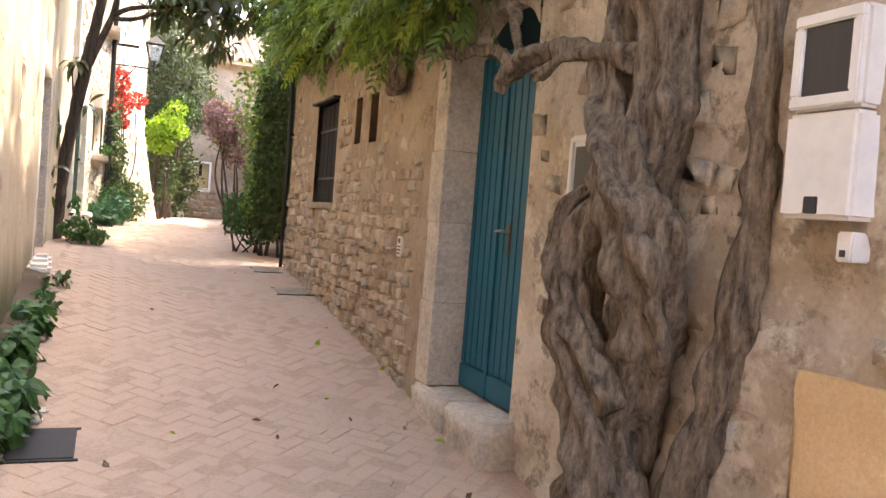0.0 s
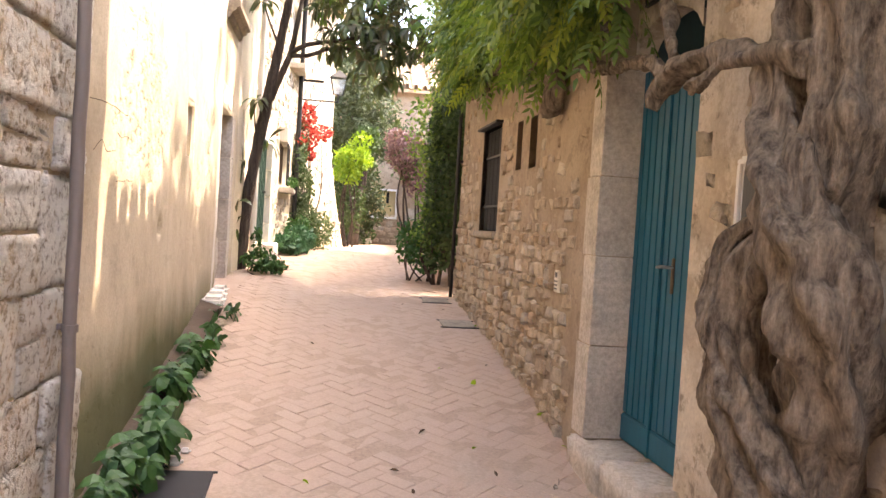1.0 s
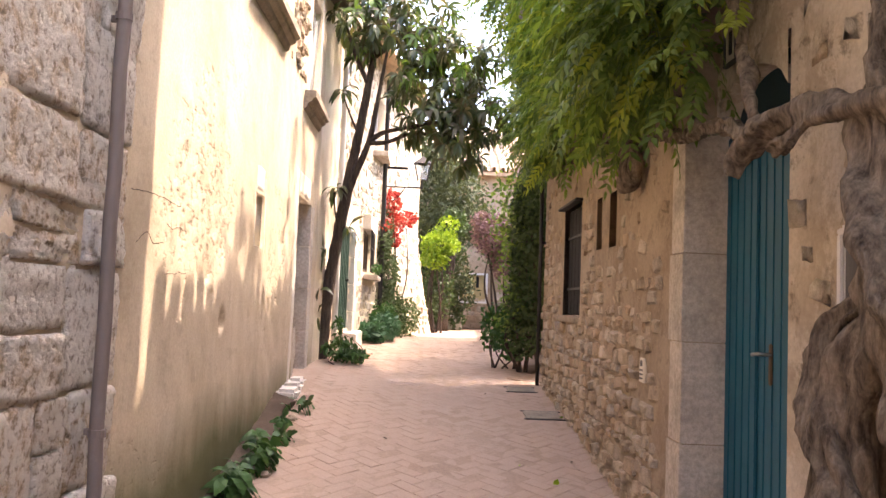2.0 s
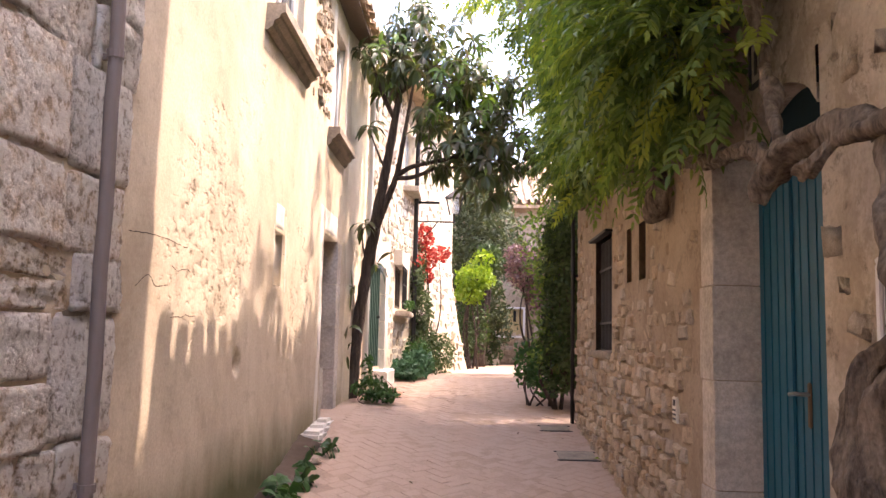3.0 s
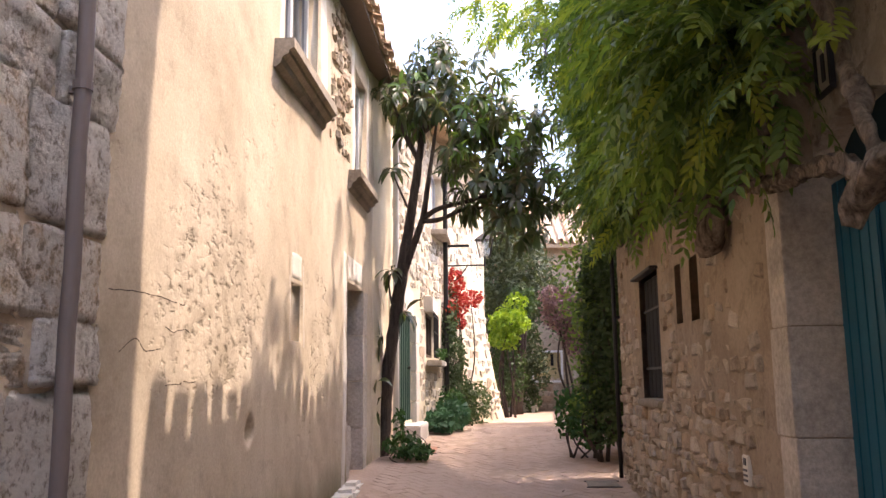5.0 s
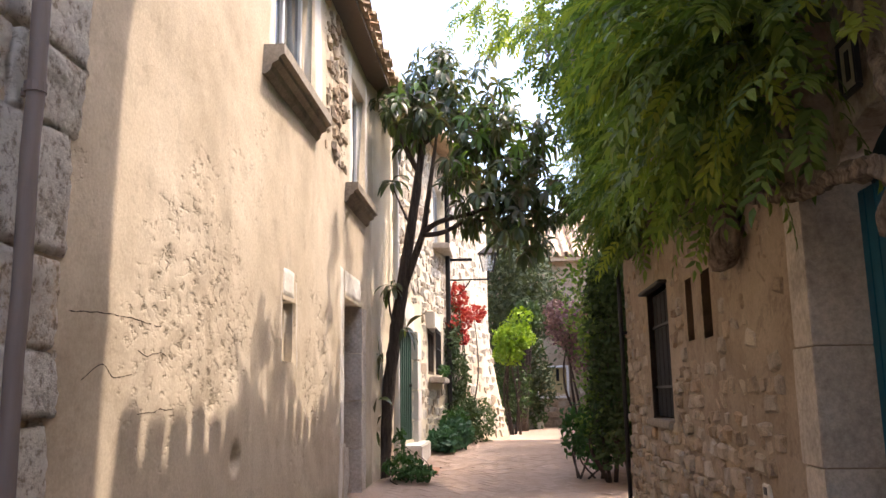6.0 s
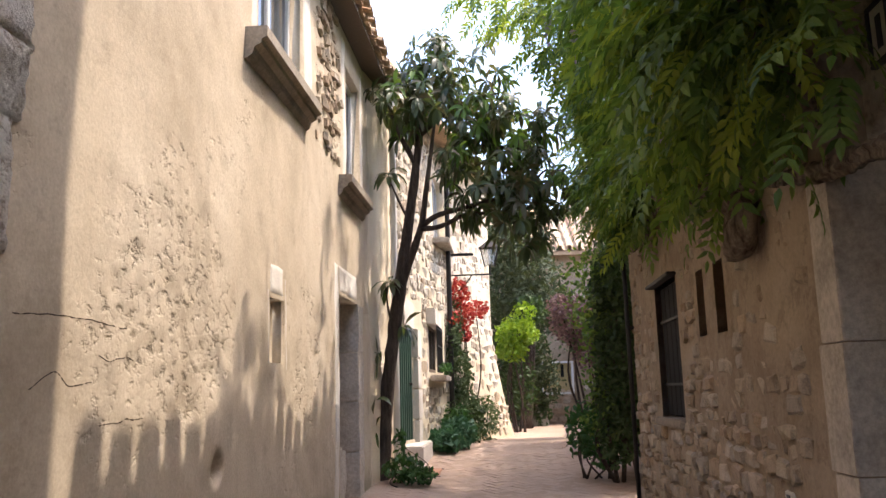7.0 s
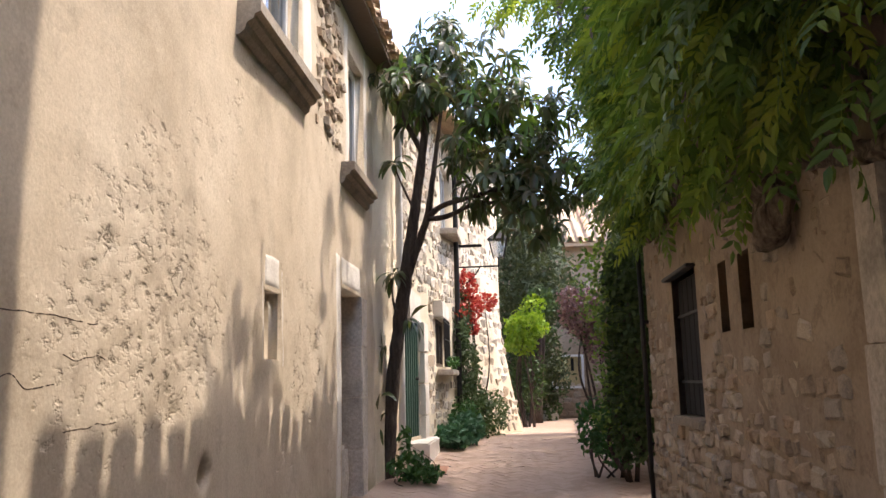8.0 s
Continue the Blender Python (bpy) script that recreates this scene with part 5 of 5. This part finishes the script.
bush("cypress_tree", (0.3, 24.2, 0.53), "dark drooping evergreen tree at the lane's end", "tree", [
    ("sprays", [((0.25 + dx, 24.0 + dy, z), (0.75, 0.8, 0.7), 620) for z, dx, dy in ((3.6, 0.0, 0), (4.4, 0.4, 0), (5.2, 0.2, 0), (5.9, -0.2, 0.2), (4.2, -0.5, 0.3), (5.2, -0.6, 0.2), (3.6, 0.75, 0.2), (3.0, -0.35, 0.6), (2.2, 0.2, 1.2), (1.6, 0.3, 1.5), (1.4, -0.5, 1.2), (3.9, -0.3, -1.4), (4.5, 0.1, -1.5), (5.1, -0.4, -1.3), (3.5, 0.45, -1.2))], 0.16, 0.35, FARGREEN, "")], 4, seed=7, thick=0.14)
bush("dark_hedge", (-0.4, 25.6, 0.53), "dense dark hedge in front of the end house", "hedge", [
    ("leaves", [((x, 25.6, z), (0.6, 0.5, 0.6), 420) for x in (-1.6, -0.8, 0.0, 0.45) for z in (1.0, 1.9, 2.8, 3.7)], 0.13, 0.45, IVY, "")], 4, seed=8, thick=0.05)
bush("acid_green_bush", (0.1, 21.9, 0.53), "bright yellow-green bush in the sun", "shrub", [
    ("leaves", [((0.12, 21.6, 2.8), (0.5, 0.5, 0.4), 1000), ((0.0, 21.5, 2.4), (0.38, 0.4, 0.28), 520), ((0.3, 21.8, 3.25), (0.3, 0.5, 0.3), 220)], 0.11, 0.5, YELLOWGREEN, ""),
    ("green_leaves", [((0.4, 22.1, 3.35), (0.45, 0.5, 0.45), 600), ((0.1, 22.2, 1.6), (0.45, 0.5, 0.8), 700)], 0.11, 0.5, IVY, "dark green leaves")], 5, seed=9, thick=0.03)
bush("wall_climber", (-0.85, 17.9, 0.52), "green climber against the pale rubble wall", "climber", [
    ("leaves", [((-0.95, 17.7, 1.1), (0.36, 0.9, 0.6), 1300), ((-0.98, 17.6, 1.9), (0.25, 0.7, 0.55), 800), ((-1.05, 17.3, 2.65), (0.18, 0.45, 0.4), 380), ((-0.6, 18.8, 0.95), (0.35, 0.8, 0.5), 700)], 0.085, 0.5, GREYGREEN, ""),
    ("dark_leaves", [((-0.85, 17.6, 0.95), (0.38, 0.9, 0.5), 700), ((-1.05, 17.3, 2.3), (0.16, 0.4, 0.6), 260)], 0.09, 0.5, IVY, "")], 6, seed=10, thick=0.02)
bush("red_bougainvillea", (-1.0, 17.8, 0.52), "red bougainvillea flowering under the lantern", "climber", [
    ("blossom", [((-0.95, 17.7, 3.45), (0.2, 0.4, 0.32), 240), ((-0.88, 17.95, 3.05), (0.24, 0.45, 0.3), 260), ((-0.66, 18.3, 3.15), (0.28, 0.4, 0.2), 190), ((-1.05, 17.2, 2.9), (0.14, 0.25, 0.16), 80), ((-0.92, 17.8, 2.65), (0.2, 0.35, 0.22), 130)], 0.07, 0.85, RED, "bright red bracts"),
    ("leaves", [((-1.0, 17.7, 3.0), (0.14, 0.4, 0.5), 160)], 0.07, 0.5, GREYGREEN, "")], 4, seed=11, thick=0.018)
bush("doorside_plants", (-1.1, 14.9, 0.58), "low blue-green plants beside the green door", "plant", [
    ("leaves", [((-1.1, 14.9, 0.72), (0.3, 0.6, 0.2), 420), ((-0.95, 15.8, 0.8), (0.32, 0.6, 0.28), 460)], 0.12, 0.6, BLUEGREEN, ""), ("small_leaves", [((-1.0, 16.4, 0.9), (0.32, 0.7, 0.4), 520)], 0.08, 0.5, NETTLE, "")], 4, seed=12, thick=0.012)
bush("window_plant", (-1.1, 15.9, 1.8), "potted trailing plant on the window ledge", "plant", [("leaves", [((-1.12, 15.9, 1.92), (0.12, 0.5, 0.12), 150)], 0.06, 0.6, NETTLE, "")], 2, seed=13, thick=0.006)
bush("tree_foot_plants", (-1.3, 10.35, 0.44), "weeds growing round the foot of the tree", "plant", [("leaves", [((-1.3, 10.35, 0.58), (0.3, 0.35, 0.18), 300), ((-1.1, 10.2, 0.52), (0.25, 0.25, 0.1), 160), ((-1.38, 10.4, 0.85), (0.1, 0.15, 0.2), 60)], 0.085, 0.5, NETTLE, "")], 4, seed=14, thick=0.008, place=TREE_PLACE)


def nettle(at, height, n, spreadr, seed):
    """A weed with toothed leaves in pairs on upright stems."""
    r = np.random.default_rng(seed)
    t = thing("nettle", at, "leafy green weed at the foot of the plaster wall", "plant", "weeds along the wall")
    G = []
    for k in range(n):
        a = Vector(at) + Vector((abs(r.normal()) * spreadr * 0.6, r.normal() * spreadr, -0.04))
        top = a + Vector((0.10 * r.random() + 0.02, 0.08 * r.normal(), height * (0.5 + 0.6 * r.random())))
        part("stem", tube([a, (a + top) / 2 + Vector((0.02, 0, 0)), top], [0.005, 0.004, 0.002], 5), NETTLE, t)
        for i in range(5):
            p = a.lerp(top, 0.35 + 0.16 * i)
            G.append(rosette(r, p, (top - a) + Vector((0.05, 0, 0)), 3 if i < 4 else 5, 0.085 + 0.05 * r.random(), 0.62))
    part("leaves", join(*G), NETTLE, t)


for i, (y, h, n) in enumerate(((2.95, 0.22, 4), (3.35, 0.27, 6), (3.6, 0.24, 6), (3.95, 0.2, 5), (4.5, 0.24, 6), (5.0, 0.18, 5), (5.5, 0.14, 4), (6.0, 0.11, 3), (6.4, 0.09, 3))):
    x = WX + 0.06 + 0.02 * (i % 3)
    nettle((x, y, ground_z(x, y) - 0.02), h, n, 0.11, 60 + i)
# dark soil strip that the weeds root in
V, F = [], []
N = 60
for i in range(N + 1):
    y = 1.2 + 5.6 * i / N
    w = 0.20 + 0.05 * noise.noise(Vector((y * 2.2, 0, 0))) + 0.02 * noise.noise(Vector((y * 9, 0, 0)))
    for k in range(5):
        x = WX - 0.06 + (w + 0.06) * k / 4
        V.append((x, y, ground_z(x, y) + 0.055 - 0.012 * k + 0.02 * noise.noise(Vector((x * 9, y * 9, 0)))))
    V.append((WX + w + 0.01, y, ground_z(WX + w, y) - 0.06))
for i in range(N):
    for k in range(5):
        a = i * 6 + k
        F.append((a, a + 1, a + 7, a + 6))
soil = part("soil_strip", (V, F), SOIL_AND_CRACK, None, "strip of dark soil along the plaster wall", True)
tagged(soil, "", "soil", "", "structure")

# ---- small things on the ground ----
rng = np.random.default_rng(31)
for i, (x, y, s) in enumerate(((-1.24, 3.62, 0.05), (-1.20, 3.53, 0.04), (-1.28, 3.5, 0.035), (-1.17, 3.68, 0.03), (-1.27, 4.9, 0.04), (-1.29, 6.1, 0.05))):
    g = moved(rough(box(-1, -0.8, -0.6, 1, 0.8, 0.6, 0.45), 0.15, 1.5, i), Matrix.Translation((x, y, ground_z(x, y) + s * 0.45)) @ Matrix.Scale(s, 4))
    tagged(part("pebble", g, LIME if i < 4 else STONE, None, "small whitish pebble lying beside the soil strip", True), "", "pebble", "loose pebbles")
def plate(name, x0, y0, x1, y1, label, material):
    z = ground_z((x0 + x1) / 2, (y0 + y1) / 2)
    t = thing(name, ((x0 + x1) / 2, (y0 + y1) / 2, z), label, "cover")
    g = box(x0, y0, -0.03, x1, y1, 0.012, 0.006)
    part("slab", ([Vector((v[0], v[1], v[2] + ground_z(v[0], v[1]))) for v in g[0]], g[1]), material, t)
    for q in (box(x0 - 0.02, y0 - 0.02, -0.03, x1 + 0.02, y0 - 0.002, 0.009), box(x0 - 0.02, y1 + 0.002, -0.03, x1 + 0.02, y1 + 0.02, 0.009)):
        part("frame_bar", ([Vector((v[0], v[1], v[2] + ground_z(v[0], v[1]))) for v in q[0]], q[1]), IRON, t)


plate("drain_cover", 0.74, 6.85, 1.08, 7.15, "dark stone drain cover set in the paving", SILL)
plate("drain_cover", 0.70, 8.1, 1.0, 8.35, "dark stone drain cover set in the paving", SILL)
plate("manhole_cover", -1.30, 3.0, -0.98, 3.42, "grey iron manhole cover in the paving", IRON)
plate("threshold_slab", -1.32, 9.75, -0.9, 10.2, "reddish threshold slabs before the green door", CLAY)
for i in range(26):
    x, y = 0.4 + 0.75 * rng.random(), 1.2 + 7 * rng.random() ** 1.3
    if i > 17:
        x = -1.0 + 1.6 * rng.random()
    g = foliage(rng, [((x, y, ground_z(x, y) + 0.012), (0.01, 0.01, 0.003), 1)], 0.06, 0.5)
    tagged(part("fallen_leaf", g, (BROWNWOOD, YELLOWGREEN, VINEBARK)[i % 3], None, "dry leaf lying on the brick paving"), "", "leaf", "fallen leaves")

# ---- clay pavers in herringbone ----
rng = np.random.default_rng(41)
pave = part("pavement", ([(WX + 0.1, -4, -0.7), (1.1, -4, -0.7), (1.1, -3.9, -0.7), (WX + 0.1, -3.9, -0.7)], [(0, 1, 2, 3)]), GROUND, None, "brick paved lane in herringbone, dusty pinkish clay")
tagged(pave, "", "pavement", "", "structure")
bm = bmesh.new()
bmesh.ops.create_cube(bm, size=1)
for v in bm.verts:
    v.co = Vector((v.co.x * 0.208, v.co.y * 0.1025, v.co.z * 0.05))
bmesh.ops.bevel(bm, geom=[e for e in bm.edges if all(v.co.z > 0 for v in e.verts)], offset=0.004, segments=1, affect="EDGES")
paver = bpy.data.meshes.new("paver")
bm.to_mesh(paver)
bm.free()
paver.materials.append(PAVER)
spots = []
step = 0.1065
turn = Matrix.Rotation(radians(45), 3, "Z")
for i in range(-150, 260):
    for j in range(-150, 260):
        k = (i - j) % 4
        if k == 0:
            c, a = (i + 1.0, j + 0.5), 0
        elif k == 3:
            c, a = (i + 0.5, j + 1.0), 90
        else:
            continue
        p = turn @ Vector((c[0] * step, c[1] * step, 0))
        x, y = p.x - 0.2, p.y - 3
        lo = WX + 0.2 + 0.06 * noise.noise(Vector((y * 3, 2, 0)))
        hi = 1.1 if y < 8.7 else 1.3
        if y > 9.3:
            lo = -1.48 + 0.128 * (y - 9.4)
        if lo < x < hi and -3.6 < y < 13.5:
            spots.append((y, x, a + 45))
spots.sort(key=lambda s: abs(s[0] - 2.9))
V, F = [], []
for i, (y, x, a) in enumerate(spots):
    e = 0.15
    nx = (ground_z(x - e, y) - ground_z(x + e, y)) / (2 * e)
    ny = (ground_z(x, y - e) - ground_z(x, y + e)) / (2 * e)
    up = Vector((nx + rng.normal() * 0.012, ny + rng.normal() * 0.012, 1)).normalized()
    q = Vector((0, 0, 1)).rotation_difference(up).to_matrix().to_4x4()
    m = Matrix.Translation((x, y, ground_z(x, y) - 0.0242 + rng.normal() * 0.0016)) @ q @ Matrix.Rotation(radians(a + rng.normal() * 0.8), 4, "Z")
    if i < 300:
        ob = new("paver", paver)
        ob.parent = pave
        ob.matrix_basis = m
    else:
        n = len(V)
        V += [m @ v.co for v in paver.vertices]
        F += [tuple(t + n for t in f.vertices) for f in paver.polygons if f.normal.z > -0.5]
tagged(part("paver_rest", (V, F), PAVER_MANY, pave), kind="stuff")

# ---- stones of the rubble walls ----
rng = np.random.default_rng(51)
small = [lump_mesh("stone", rng, STONE) for _ in range(7)]
pale = [lump_mesh("stone", rng, PALE_STONE) for _ in range(7)]
ang_e = math.atan2(GB[0] - GA[0], GB[1] - GA[1])


def on_garden(u, z):
    y = GA[1] + u * math.cos(ang_e)
    x = GA[0] + u * math.sin(ang_e)
    return Matrix.Translation((x, y, z)) @ Matrix.Rotation(radians(-90) - ang_e, 4, "Z")


def garden_skip(u, z):
    if 2.78 < u < 3.85 and 1.1 < z < 2.36:
        return 1.0
    if 1.5 < u < 2.33 and 1.62 < z < 2.28:
        return 1.0
    if u < 0.42 or (0.62 < u < 0.85 and 0.78 < z < 1.06):
        return 0.97
    if z < ground_z(1.1, 3.6 + u) - 0.05:
        return 1.0
    return min(0.9, 0.05 + 0.42 * max(0.0, z - 0.85) + 0.25 * noise.noise(Vector((u * 1.1, z * 1.1, 4))))


rows = stone_rows(rng, 0.25, glen, -0.2, 3.0, 0.06, 0.13, 1.1, garden_skip)
rows.sort(key=lambda s: s[0] + 0.25 * s[1])
lay_stones(rng, rows, on_garden, 300, garden, "stone", STONE_MANY, small, 0.12, 0.028, lambda u, z: max(0.35, 1.2 - 0.35 * z))


def on_near(u, z):
    return Matrix.Translation((EX, u, z)) @ Matrix.Rotation(radians(-90), 4, "Z")


worn = [lump_mesh("stone", rng, PALE_STONE, cuts=3) for _ in range(5)]
rows = stone_rows(rng, -2.0, 2.7, -0.3, 3.4, 0.10, 0.22, 1.1, lambda u, z: 1.0 if (0.3 < u < 0.8 and 1.0 < z < 2.0) or (1.6 < u < 2.1 and 0.95 < z < 1.7) or (u < 0.6 and z < 0.77 and u > -0.7) else 0.50 + 0.12 * z + 0.35 * noise.noise(Vector((u * 1.3, z * 1.3, 8))))
lay_stones(rng, rows, on_near, 200, near_wall, "stone", PALE_MANY, worn, 0.12, 0.005)


def on_west(u, z):
    return Matrix.Translation((WX, u, z)) @ Matrix.Rotation(radians(90), 4, "Z")


rows = stone_rows(rng, 6.62, 7.7, 3.5, 4.85, 0.06, 0.12, 1.0, lambda u, z: 0.12 + 1.2 * abs(u - 7.2))
lay_stones(rng, rows, on_west, 80, wall_w, "stone", STONE_MANY, small, 0.12, 0.02)


def on_north(u, z):
    y = 11.3 + u / hk
    a = math.atan2(HB[0] - HA[0], HB[1] - HA[1])
    return Matrix.Translation((hx(y), y, z)) @ Matrix.Rotation(radians(90) - a, 4, "Z")


def north_skip(u, z):
    y = 11.3 + u / hk
    for y0, y1, z0, z1 in ((12.2, 14.6, 0, 3.0), (15.0, 17.0, 1.65, 3.0), (15.75, 17.5, 4.1, 5.7)):
        if y0 < y < y1 and z0 < z < z1:
            return 1.0
    return 0.12 + 0.2 * noise.noise(Vector((u, z, 9)))


rows = stone_rows(rng, 0.9, hl, 0.3, 6.1, 0.10, 0.22, 1.0, north_skip)
rows.sort(key=lambda s: s[1])
lay_stones(rng, rows, on_north, 260, nwall, "stone", PALE_MANY, pale, 0.14, 0.02)


def on_buttress(u, z):
    a = math.atan2(HC[0] - HB[0], HC[1] - HB[1])
    o = (u / 3.0) * (0.42 * max(0.0, (3.2 - z) / 2.6) ** 1.4)
    return Matrix.Translation((HB[0] + u * math.sin(a) + o * math.cos(a), HB[1] + u * math.cos(a) - o * math.sin(a), z)) @ Matrix.Rotation(radians(90) - a, 4, "Z")


rows = stone_rows(rng, 0.0, 2.95, 0.3, 6.1, 0.11, 0.24, 1.0, lambda u, z: 0.15)
lay_stones(rng, rows, on_buttress, 120, nbut, "stone", PALE_MANY, pale, 0.14, 0.012)


def on_far(u, z):
    return Matrix.Translation((u, FY, z))


rows = stone_rows(rng, -0.5, 3.5, 0.45, 1.2, 0.12, 0.2, 1.0, lambda u, z: 0.1)
lay_stones(rng, rows, on_far, 60, fwall, "stone", STONE_MANY, small, 0.12, 0.03)
